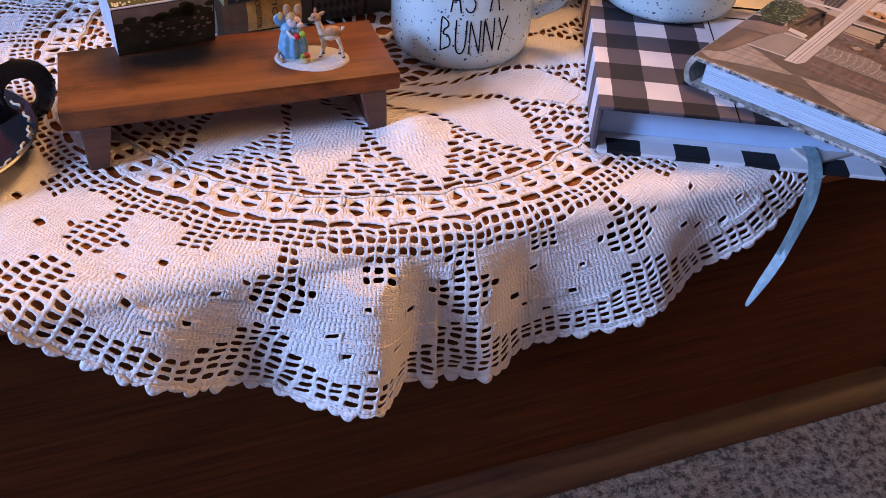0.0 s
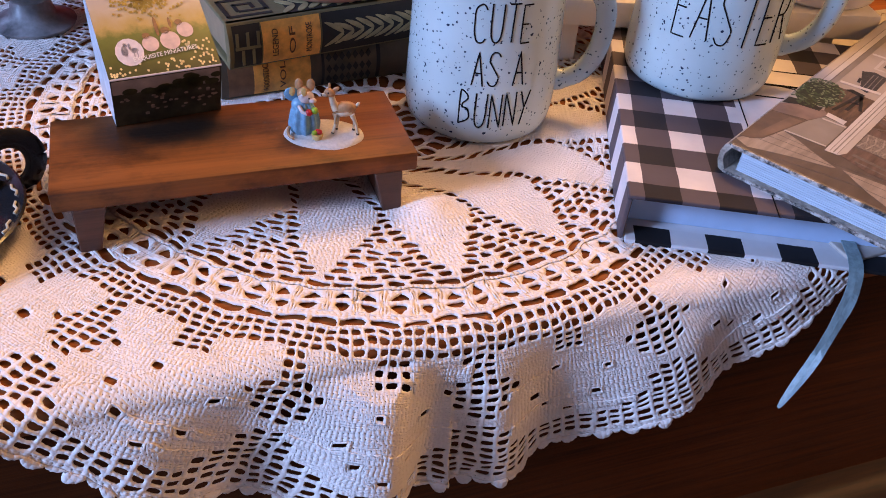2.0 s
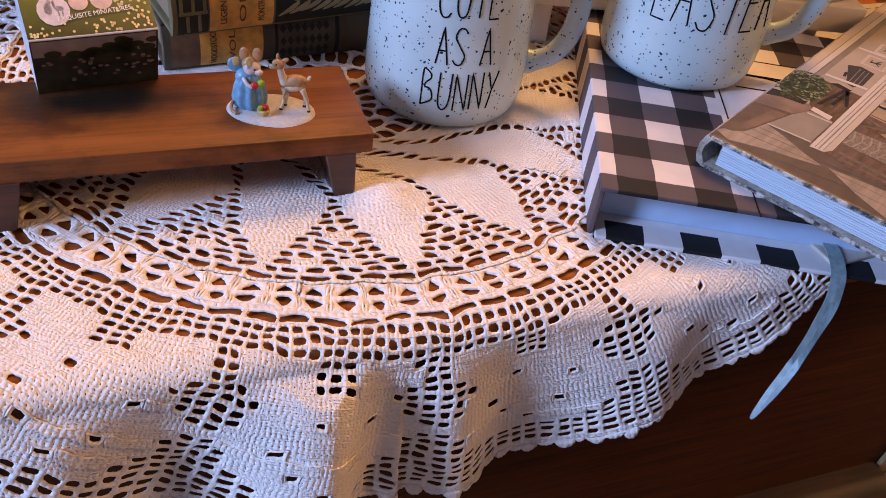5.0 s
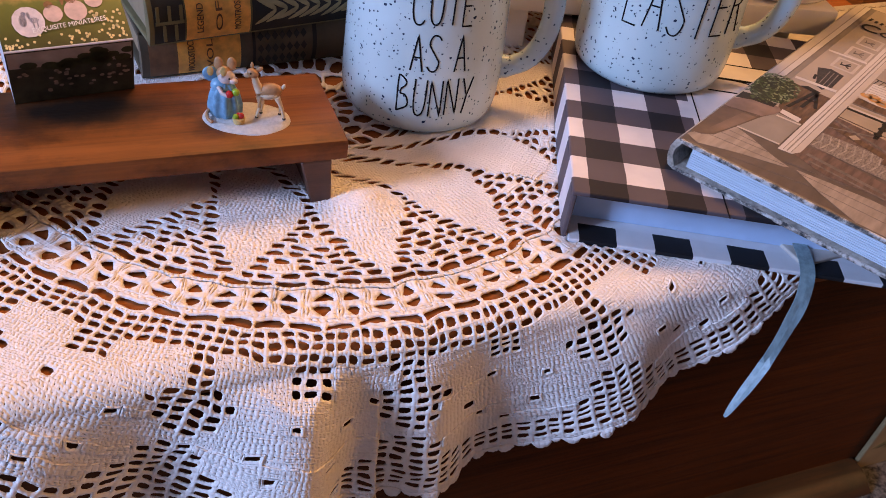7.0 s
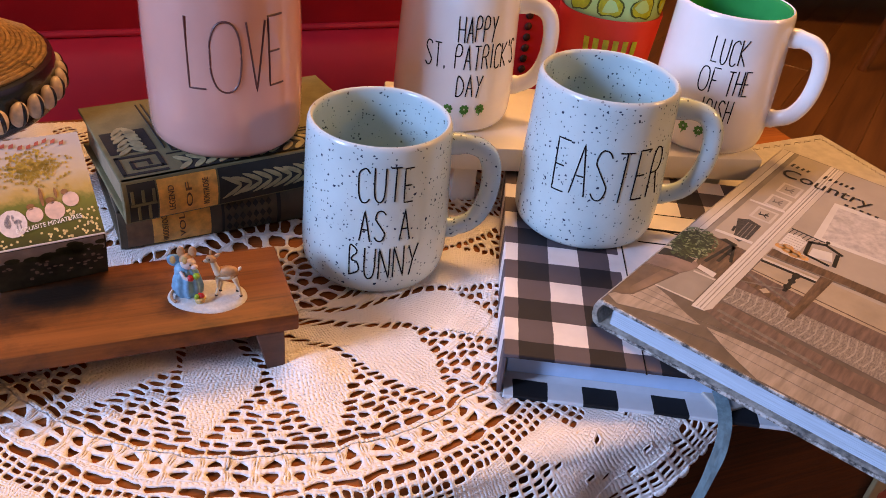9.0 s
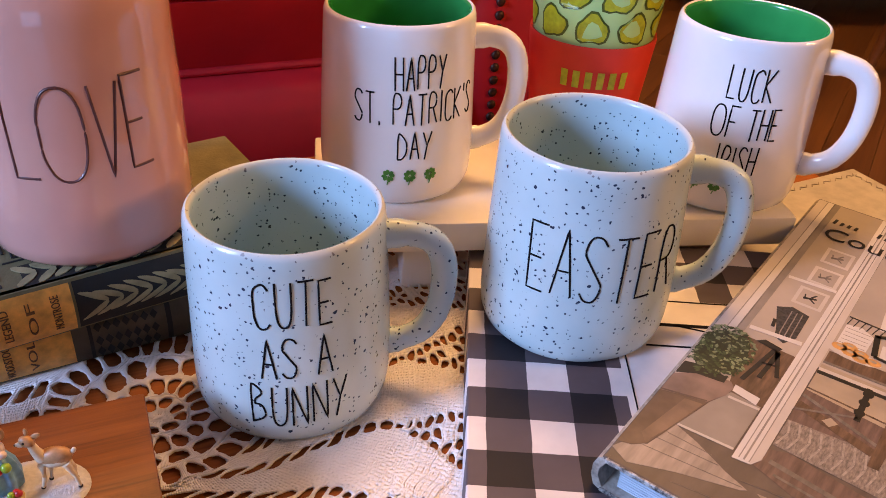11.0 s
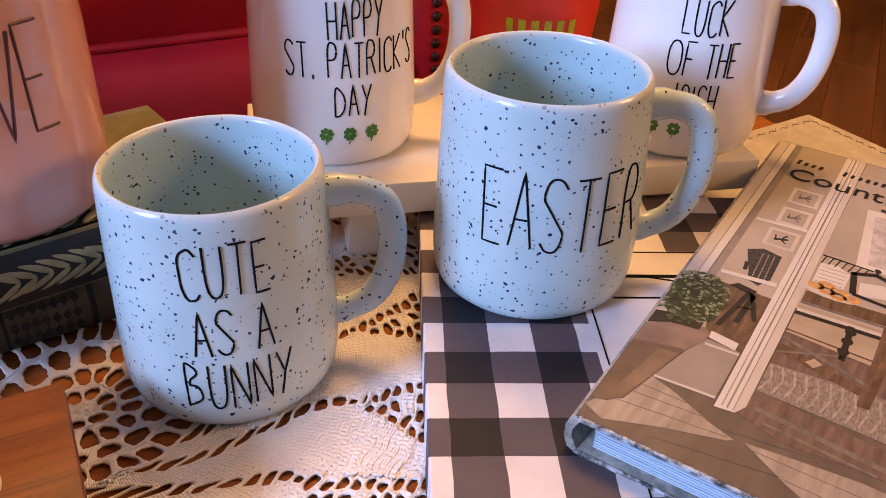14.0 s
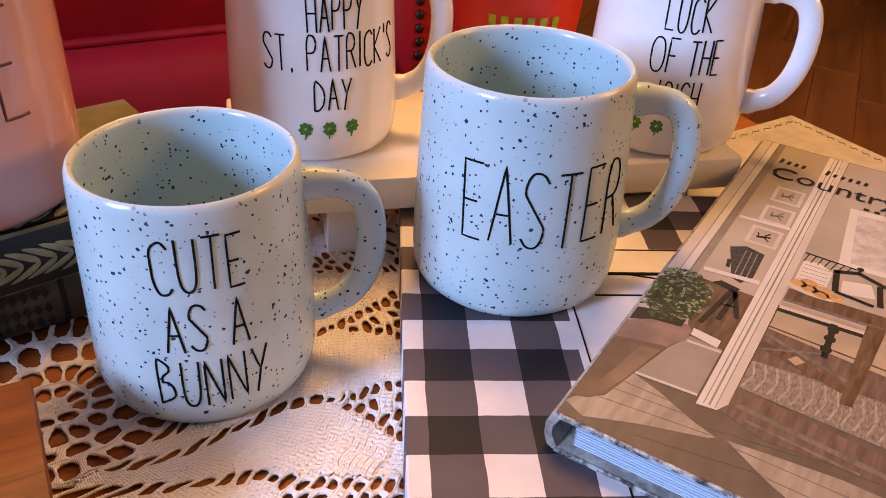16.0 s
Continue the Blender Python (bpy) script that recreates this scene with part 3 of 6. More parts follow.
        pitted(m, r1, a0, a1, n, 0.16, 0.22, 0.60, BORDER, 0.0009, False, BORDER)

    def stitches(r0, r1, a0, a1, n, tall=0.0011, lean=1, swirl=False):
        pitted(r0, r1, a0, a1, n, 0.16, 0.24, 0.36 if lean > 0 else 0.64, tall + 0.0004, BORDER, swirl)

    two = 2 * math.pi
    ph = radians(PHASE)
    # centre: a ring, then chains with large leaf-shaped gaps
    for j in range(8):
        stitches(0.0005, 0.006, ph + j * two / 8, ph + (j + 1) * two / 8, 2)
    for r0, r1, n, sh in ((0.006, 0.016, 8, 0), (0.016, 0.030, 16, 0.4), (0.030, 0.046, 16, 0.9), (0.046, 0.0620, 32, 0.6)):
        for j in range(n):
            a0 = ph + (j + sh) * two / n
            hole(r0, r1, a0, a0 + two / n, 0.80, 0.84, 2.2, 0.05 * math.sin(3 * j), 0.0019)
    # petals whirl out of the centre with rows of leaf-shaped gaps between, then taper to points between lace
    rows = np.concatenate([np.linspace(0.062, 0.140, 11), np.linspace(0.140, 0.2035, 12)[1:]])
    for i, (r0, r1) in enumerate(zip(rows, rows[1:])):
        rm = (r0 + r1) / 2
        if rm < 0.140:
            half = 0.5 - 0.5 * float(np.interp(rm, [0.062, 0.072, 0.085, 0.101, 0.123, 0.14], [0.60, 0.55, 0.46, 0.32, 0.20, 0.12]))
        else:
            half = 0.47 * max(0.0, (0.203 - rm) / 0.063)
        inside = rm < 0.140
        for k in range(PETALS):
            mid = ph + k * per
            if half > 0.012:
                n = max(1, int(round(2 * half * per * rm / 0.0030)))
                m = 3 if inside else 2
                for q in range(m):
                    stitches(r0 + (r1 - r0) * q / m, r0 + (r1 - r0) * (q + 1) / m, mid - half * per, mid + half * per, n, 0.0010, 1 if q % 2 else -1, inside)
            gap0, gap1 = mid + half * per, mid + (1 - half) * per
            width = (gap1 - gap0) * rm
            if inside:
                hole(r0, r1, gap0, gap1, 0.92, 0.74, 2.4, 0, 0.0018, 0, True)
            else:
                n = max(1, int(round(width / 0.0105)))
                for q in range(n):
                    b0, b1 = gap0 + (gap1 - gap0) * q / n, gap0 + (gap1 - gap0) * (q + 1) / n
                    if i % 4 == 3 and 0 < q < n - 1 and q % 2:
                        stitches(r0, r1, b0, b1, 4, 0.0013)
                    else:
                        hole(r0, r1, b0, b1, 0.76, 0.70, 2.3, 0.10 if i % 2 else -0.10, 0.0016, 0.25 if (q + i) % 2 else -0.25)

    def ring(r0, r1, n, fx, fy, p, shift=0.0, cord=0.0017):
        for j in range(n):
            a0 = ph + (j + shift) * two / n
            hole(r0, r1, a0, a0 + two / n, fx, fy, p, 0, cord)

    def band(r0, r1, n, posts_n=3, tall=0.0012):
        for j in range(n):
            a0 = ph + j * two / n
            stitches(r0, r1, a0, a0 + two / n, posts_n, tall)

    shells = 88
    ring(0.2035, 0.2100, shells, 0.87, 0.62, 3.6)
    # shells: fans that meet tip to tip, with three-cornered gaps between them
    for j in range(shells):
        w = two / shells
        a0 = ph + j * w
        stitches(0.2100, 0.2118, a0 - 0.5 * w, a0 + 0.5 * w, 5, 0.0014)
        for q, (ra, rb) in enumerate(((0.2118, 0.2212), (0.2212, 0.2306))):
            hole(ra, rb, a0 + 0.06 * w, a0 + 0.94 * w, 0.46, 0.62, 2.6, 0, 0.0020, 0.80 if q == 0 else -0.80)
            stitches(ra, rb, a0 - 0.06 * w, a0 + 0.06 * w, 1, 0.0022, 1)
        stitches(0.2306, 0.2324, a0 - 0.5 * w, a0 + 0.5 * w, 5, 0.0014)
    ring(0.2324, 0.2404, shells, 0.88, 0.62, 3.6, 0.5)
    # filet net with filled figures
    r = 0.2404
    rows, step = 20, 0.0055
    n = 240
    single = {(5, 13), (9, 13), (7, 15), (4, 11), (10, 9), (6, 8)}
    for i in range(rows):
        for j in range(n):
            a0 = ph + j * two / n
            c = j % 15
            k = abs(c - 7)
            filled = k * 0.98 + abs(i - 11.0) * 0.66 < 7.2 or (3 <= i <= 6 and 2 <= k <= 6.7 - 0.5 * abs(i - 4))
            if 2 <= i <= 5 and k < 2 or i < 2 or i > 16:
                filled = False
            if filled and (c, i) not in single and rng.random() > 0.003:
                posts(r, r + step, a0, a0 + two / n, 3)
            elif filled:
                hole(r, r + step, a0, a0 + two / n, 0.80, 0.76, 3.0, 0, 0.0009)
            else:
                hole(r, r + step, a0, a0 + two / n, 0.72, 0.64, 3.0, 0, 0.0014)
        r += step
    band(r, r + 0.0024, n, 2)
    r += 0.0024
    # scalloped border of small picots
    for j in range(n):
        a0 = ph + j * two / n
        w = two / n
        xs = np.linspace(0, 1, 9)
        lo = np.stack([xs, np.zeros(9)], 1)
        tall = 0.22 + 0.78 * np.abs(np.sin(xs * math.pi)) ** 0.8
        hi = np.stack([xs, tall], 1)
        xy = np.concatenate([lo, lo * 0.5 + hi * 0.5, lo * 0.15 + hi * 0.85, hi])
        h = np.concatenate([np.full(9, 0.0010), np.tile([0.0020, 0.0014], 5)[:9], np.tile([0.0017, 0.0011], 5)[:9], np.full(9, 0.0003)])
        faces = [(m * 9 + k, m * 9 + k + 1, m * 9 + 10 + k, m * 9 + 9 + k) for m in range(3) for k in range(8)]
        emit(xy, h, faces, r, r + (0.0066 if j % 2 else 0.0040) * rng.uniform(0.85, 1.15), a0, a0 + w)

    P = np.concatenate(V)
    Q = np.concatenate(F)
    rad, a, h = P[:, 0], P[:, 1], P[:, 2] * 0.74
    # hand-made unevenness
    x = CENTRE.x + rad * np.cos(a)
    y = CENTRE.y + rad * np.sin(a)
    jx = 0.0011 * np.sin(x * 150 + 2 * np.sin(y * 90)) + 0.0005 * np.sin(y * 410 + x * 200)
    jy = 0.0011 * np.sin(y * 140 + 2 * np.sin(x * 100)) + 0.0005 * np.sin(x * 430 - y * 180)
    x, y = x + jx, y + jy
    flat = np.stack([x - CENTRE.x, y - CENTRE.y, 0 * x], 1)
    # the middle has been pulled towards the front
    pull = np.clip(1 - rad / 0.155, 0, 1)
    pull = pull * pull * (3 - 2 * pull)
    x, y = x + 0.011 * pull, y - 0.033 * pull
    u = (x - EDGE.x) * ALONG.x + (y - EDGE.y) * ALONG.y
    s = (x - EDGE.x) * OUT.x + (y - EDGE.y) * OUT.y
    # lid: soft waves; past the edge it bends down and hangs in folds
    bend = 0.011
    l = s + bend * 0.9
    turn = np.clip(l / bend, 0, math.pi / 2)
    d = np.maximum(l - bend * math.pi / 2, 0)
    # folds of the hanging part: how far it stands out at each place along the edge
    crest_u = np.array([-0.60, -0.36, -0.30, -0.245, -0.190, -0.140, -0.068, -0.036, -0.008, 0.030, 0.115, 0.155, 0.190, 0.23, 0.60])
    crest_h = np.array([0.0, 0.002, 0.011, 0.002, 0.017, -0.001, 0.030, 0.003, 0.014, -0.003, 0.015, 0.001, 0.008, 0.002, 0.0])
    lean = u + 0.10 * d * np.sign(-0.03 - u)
    k = np.clip(np.searchsorted(crest_u, lean) - 1, 0, len(crest_u) - 2)
    f = np.clip((lean - crest_u[k]) / (crest_u[k + 1] - crest_u[k]), 0, 1)
    f = f * f * (3 - 2 * f)
    crest = crest_h[k] * (1 - f) + crest_h[k + 1] * f
    away = 0.05 * d + crest * (1 - np.exp(-d / 0.020)) * (0.75 + 4.5 * d)
    away = np.minimum(away, 0.85 * d)
    drop = np.sqrt(np.maximum(d * d - away * away, 0))
    out = np.where(l <= 0, s, -bend * 0.9 + bend * np.sin(turn) + away)
    ripple = 0.0006 * (1 + np.sin(x * 70 + 3 * np.sin(y * 31))) * np.clip(1 - turn, 0, 1)
    bump1 = 0.007 * np.exp(-(((x - 0.022) ** 2 + (y - 0.565) ** 2) / 0.018 ** 2))
    z = T + 0.0010 + (ripple + bump1) * (l <= 0) - np.where(l > 0, bend * (1 - np.cos(turn)) + drop, 0)
    z = np.where(l <= 0, z, z + 0.0016)
    out = out + h * np.sin(turn) + 0.0030 * np.sin(turn)
    z = z + h * np.cos(turn)
    X = EDGE.x + ALONG.x * u + OUT.x * out
    Y = EDGE.y + ALONG.y * u + OUT.y * out
    # the far rim hangs behind the chest, out of sight: leave it out
    keep = (s[Q] > -0.488).all(1)
    Q = Q[keep]
    me = bpy.data.meshes.new("crochet_cloth")
    me.from_pydata(np.stack([X, Y, z], 1).tolist(), [], Q.tolist())
    place = me.attributes.new("flat_place", 'FLOAT_VECTOR', 'POINT')
    place.data.foreach_set("vector", flat.astype(np.float32).ravel())
    bm = bmesh.new()
    bm.from_mesh(me)
    bmesh.ops.remove_doubles(bm, verts=bm.verts, dist=0.00012)
    loose = [v for v in bm.verts if not v.link_faces]
    bmesh.ops.delete(bm, geom=loose, context='VERTS')
    bmesh.ops.recalc_face_normals(bm, faces=bm.faces)
    up = sum(f.normal.z * f.calc_area() for f in bm.faces)
    if up < 0:
        bmesh.ops.reverse_faces(bm, faces=bm.faces)
    bm.to_mesh(me)
    bm.free()
    me.materials.append(M_COTTON)
    me.shade_smooth()
    cloth = new("crochet_cloth", me)
    mod = cloth.modifiers.new("thread", 'SOLIDIFY')
    mod.thickness, mod.offset = 0.0009, -1
    tagged(cloth, "white round crocheted cotton cloth hanging over the chest's front edge", "tablecloth")


# ---- mugs ----
MUG = ((0, 0.0), (0.0430, 0.0), (0.0468, 0.0010), (0.0500, 0.0040), (0.0518, 0.0090), (0.0527, 0.0160), (0.0531, 0.026), (0.0530, 0.042),
       (0.0526, 0.063), (0.0520, 0.084), (0.0512, 0.106), (0.0507, 0.119), (0.0503, 0.1235), (0.0495, 0.1262), (0.0483, 0.1273), (0.0471, 0.1266),
       (0.0463, 0.1242), (0.0464, 0.116), (0.0472, 0.095), (0.0482, 0.060), (0.0488, 0.030), (0.0475, 0.016), (0.0430, 0.0092), (0.030, 0.0066), (0, 0.006))


MUG = tuple((r * (1 + 0.022 * max(0.0, 1 - z / 0.11)), z if z < 0.03 else 0.03 + (z - 0.03) * 0.915) for r, z in MUG)


def mug_radius(z):
    for (r0, z0), (r1, z1) in zip(MUG[5:12], MUG[6:12]):
        if z <= z1:
            return r0 + (r1 - r0) * max(0, (z - z0) / (z1 - z0))
    return MUG[11][0]


def make_mug(at, handle, outer, inner, label, words, shamrocks=None, seed=0.0, slim=1.0):
    mug = thing("mug", pose(*at) @ Matrix.Diagonal((slim, slim, 1, 1)), label, "mug", "lettered mugs")
    part("body", lathe(MUG, 96, None, 0.022, seed, 15), [outer, inner], mug, smooth=60)
    pts = [(0.047, 0.1000), (0.055, 0.1010), (0.064, 0.1010), (0.0720, 0.0990), (0.0785, 0.0935), (0.0820, 0.084), (0.0830, 0.072), (0.0818, 0.058),
           (0.0780, 0.0460), (0.0715, 0.0365), (0.063, 0.0320), (0.056, 0.0300), (0.048, 0.0295)]
    pts = chaikin(pts, 1)
    ca, sa = math.cos(radians(handle)), math.sin(radians(handle))
    n = len(pts)
    rad = [0.0072 if 3 < i < n - 4 else 0.0083 for i in range(n)]
    h = tube([(r * ca, r * sa, z) for r, z in pts], rad, 16, flat=(1.0, 0.80), up=(-sa, ca, 0))
    part("handle", h, outer, mug, smooth=60)
    for text, width, height, z0, facing, ink, grow in words:
        lettering(text, width, height, mug_radius, z0, facing, "lettering", mug, ink, 0.00054, 0.40, grow, (0.022, seed))
    if shamrocks:
        for k, facing in enumerate(shamrocks[1]):
            bm = bmesh.new()
            z0 = shamrocks[0]

            def wrap(sx, sz):
                r = mug_radius(z0 + sz)
                a = radians(facing) + sx / r
                r = r * (1 + 0.022 * noise.noise((math.cos(a) * 1.3, math.sin(a) * 1.3, (z0 + sz) * 14 + seed))) + 0.0004
                return (r * math.cos(a), r * math.sin(a), z0 + sz)
            for q in range(4):
                th = radians(45 + 90 * q + (k - 1) * 18)
                ring = []
                for w in range(12):
                    b = 2 * math.pi * w / 12
                    rr = 0.0025 * (1 - 0.55 * math.exp(-((b) ** 2) * 5) - 0.55 * math.exp(-((b - 2 * math.pi) ** 2) * 5)) * (0.72 + 0.28 * abs(math.cos(b * 0.5)))
                    px, pz = 0.0026 + rr * math.cos(b), rr * math.sin(b)
                    ring.append(bm.verts.new(wrap(px * math.cos(th) - pz * math.sin(th), px * math.sin(th) + pz * math.cos(th))))
                bm.faces.new(ring)
            stem = [wrap(0.0006 * math.sin(w * 1.2), -w * 0.0016) for w in range(5)]
            tube(stem, 0.0004, 5, bm)
            part("shamrock", bm, M_SHAM, mug, "small printed green shamrock")
    return mug


def make_mugs():
    make_mug((0.0405, 0.7000, T + 0.0025), 6, M_BLUE, M_BLUE_IN, "pale blue speckled stoneware mug reading CUTE AS A BUNNY",
             (("CUTE", 0.0375, 0.0255, 0.0790, -76.5, M_INK, 0), ("AS A", 0.0355, 0.0238, 0.0490, -76, M_INK, 0), ("BUNNY", 0.0490, 0.0255, 0.0178, -75.5, M_INK, 0)), None, 1.0)
    make_mug((0.1980, 0.7390, T + 0.0357), -3, M_BLUE, M_BLUE_IN, "pale blue speckled stoneware mug reading EASTER on a checked box",
             (("EASTER", 0.084, 0.0385, 0.0462, -82.5, M_INK, 0.06),), None, 4.0)
    make_mug((0.0845, 0.8550, T + 0.0603), 2, M_WHITEGLAZE, M_GREENGLAZE, "white glazed mug reading HAPPY ST. PATRICK'S DAY, green inside",
             (("HAPPY", 0.034, 0.0205, 0.0810, -69, M_INK, 0), ("ST. PATRICK'S", 0.088, 0.0200, 0.0585, -69, M_INK, 0), ("DAY", 0.023, 0.0185, 0.0350, -72.5, M_INK, 0)),
             (0.0240, (-91, -75.5, -60)), 7.0, 0.945)
    make_mug((0.3120, 0.8720, T + 0.0603), -26, M_WHITEGLAZE, M_GREENGLAZE, "white glazed mug reading LUCK OF THE IRISH, green inside",
             (("LUCK", 0.028, 0.0205, 0.0815, -101, M_INK, 0), ("OF THE", 0.043, 0.0205, 0.0565, -98.5, M_INK, 0), ("IRISH", 0.026, 0.0195, 0.0320, -99, M_INK, 0)),
             (0.0225, (-124, -109, -94)), 9.0, 0.95)


def make_jar():
    prof = ((0, 0), (0.049, 0), (0.0545, 0.0015), (0.0582, 0.006), (0.0594, 0.013), (0.0597, 0.04), (0.0597, 0.09), (0.0588, 0.120), (0.0590, 0.134), (0.0572, 0.145),
            (0.0530, 0.154), (0.0480, 0.1585), (0.0455, 0.161), (0.0450, 0.168), (0.043, 0.168), (0.043, 0.158), (0.050, 0.150), (0.053, 0.13), (0.052, 0.02), (0.04, 0.008), (0, 0.008))
    jar = thing("jar", pose(-0.0850, 0.7555, T + 0.0683), "glossy pink ceramic canister reading LOVE on stacked books", "canister")
    prof = tuple((r * 0.955, z) for r, z in prof)
    part("body", lathe(prof, 96, None, 0.008, 2.0), M_PINK, jar, smooth=60)
    lid = lathe(((0, 0.1680), (0.0440, 0.1680), (0.0470, 0.1690), (0.0475, 0.173), (0.044, 0.179), (0.030, 0.186), (0.012, 0.190), (0.010, 0.196), (0.015, 0.203), (0.010, 0.210), (0, 0.211)), 64)
    part("lid", lid, M_PINK, jar, smooth=60)
    lettering("LOVE", 0.069, 0.050, lambda z: 0.0570 - 0.0004 * min(1, z / 0.12), 0.0560, -63, "lettering", jar, M_INKBROWN, 0.00078, 0.26)


# ---- things on the cloth ----
def make_riser():
    r = thing("wooden_riser", pose(-0.098, 0.5615, T + 0.002, 0, 0, 24.7), "small worn reddish-brown wooden bench riser", "riser")
    part("top", block((0.2045, 0.0765, 0.0125), (0, 0, 0.0290), 0.0012), M_RISER, r, "worn reddish-brown board with a dark blotch", 40)
    for side in (-1, 1):
        poly = [(side * 0.0820, 0.0), (side * 0.0935, 0.0), (side * 0.0930, 0.0292), (side * 0.0755, 0.0292)]
        bm = prism(poly, -0.030, 0.0385, bmesh.new(), pose(0, 0, 0, 90))
        bmesh.ops.bevel(bm, geom=list(bm.edges), offset=0.0008, segments=1, affect='EDGES')
        part("leg", bm, M_RISER_LEG, r, "dark rough-sawn wooden leg")


def make_check_box():
    b = thing("book_box", pose(0.1385, 0.560, T + 0.002), "book-shaped keepsake box in black and white check paper", "box")
    w, d, h = 0.262, 0.262, 0.0335
    part("cover", block((w, d - 0.004, 0.003), (w / 2, d / 2 + 0.002, h - 0.003), 0.0010), M_CHECK, b)
    part("base", block((w - 0.004, d, 0.003), (w / 2 + 0.002, d / 2 + 0.0005, 0), 0.0008), [M_LIPCHECK], b, "black and white checked lining")
    part("spine", block((0.003, d - 0.004, h - 0.0032), (0.0016, d / 2 + 0.002, 0.0001), 0.0008), M_CHECK, b)
    part("page_block", block((w - 0.012, d - 0.026, h - 0.0064), (w / 2, d / 2 + 0.010, 0.0032), 0.0005), plain("pale_blue_lining", (0.42, 0.55, 0.74), 0.7, 0.05, 60, bumpy=0.05), b, "plain pale blue box body")
    # printed lines on the plain half of the lid
    for x0, y0, ln, wd, rz in ((0.182, 0.172, 0.16, 0.0028, 0), (0.182, 0.152, 0.16, 0.0014, 0), (0.170, 0.160, 0.10, 0.0012, -14), (0.0885, 0.105, 0.21, 0.0008, 90), (0.182, 0.196, 0.16, 0.0010, 0)):
        s = block((ln, wd, 0.0002), (x0, y0, h + 0.0001), rz=rz)
        part("printed_line", s, M_INK, b)
    # ribbon pull
    return b


def make_ribbon():
    m = plain("blue_ribbon_satin", (0.21, 0.30, 0.32), 0.42, 0.22, 60, bumpy=0.15, grain=(6, 6, 1))
    pts = [(0.283, 0.606, 0.3300), (0.2835, 0.580, 0.3290), (0.2838, 0.566, 0.3285), (0.2835, 0.556, 0.3240), (0.2825, 0.549, 0.314), (0.2810, 0.546, 0.302),
           (0.2780, 0.541, 0.288), (0.2720, 0.534, 0.270), (0.2635, 0.525, 0.252), (0.2560, 0.518, 0.2395)]
    pts = chaikin(pts, 2)
    bm = bmesh.new()
    rows = []
    n = len(pts)
    for i, p in enumerate(pts):
        f = i / (n - 1)
        w = 0.0046 * (1 - 0.22 * min(1, max(0, f - 0.55) / 0.2)) * min(1.0, max(0.04, (1 - f) / 0.16) ** 0.7)
        tw = radians(8 - 20 * max(0, f - 0.3) - (38 if f > 0.74 else 0))
        d = Vector((math.cos(tw), math.sin(tw) * 0.9, 0.10 * f))
        q = Vector(p)
        crease = 0.0005 * math.sin(i * 0.7) * (1 if f > 0.35 else 0.2)
        rows.append([bm.verts.new(q - d * w), bm.verts.new(q + Vector((0, crease, 0))), bm.verts.new(q + d * w + Vector((0, -crease, 0)))])
    for a, b in zip(rows, rows[1:]):
        for k in range(2):
            bm.faces.new((a[k], a[k + 1], b[k + 1], b[k]))
    rb = part("ribbon", bm, m)
    mod = rb.modifiers.new("thick", 'SOLIDIFY')
    mod.thickness = 0.0004
    tagged(rb, "pale blue satin ribbon hanging out of the checked box", "ribbon")


BOOK_TURN = math.degrees(math.atan2(0.868 - 0.605, 0.389 - 0.1985))   # direction of the spine


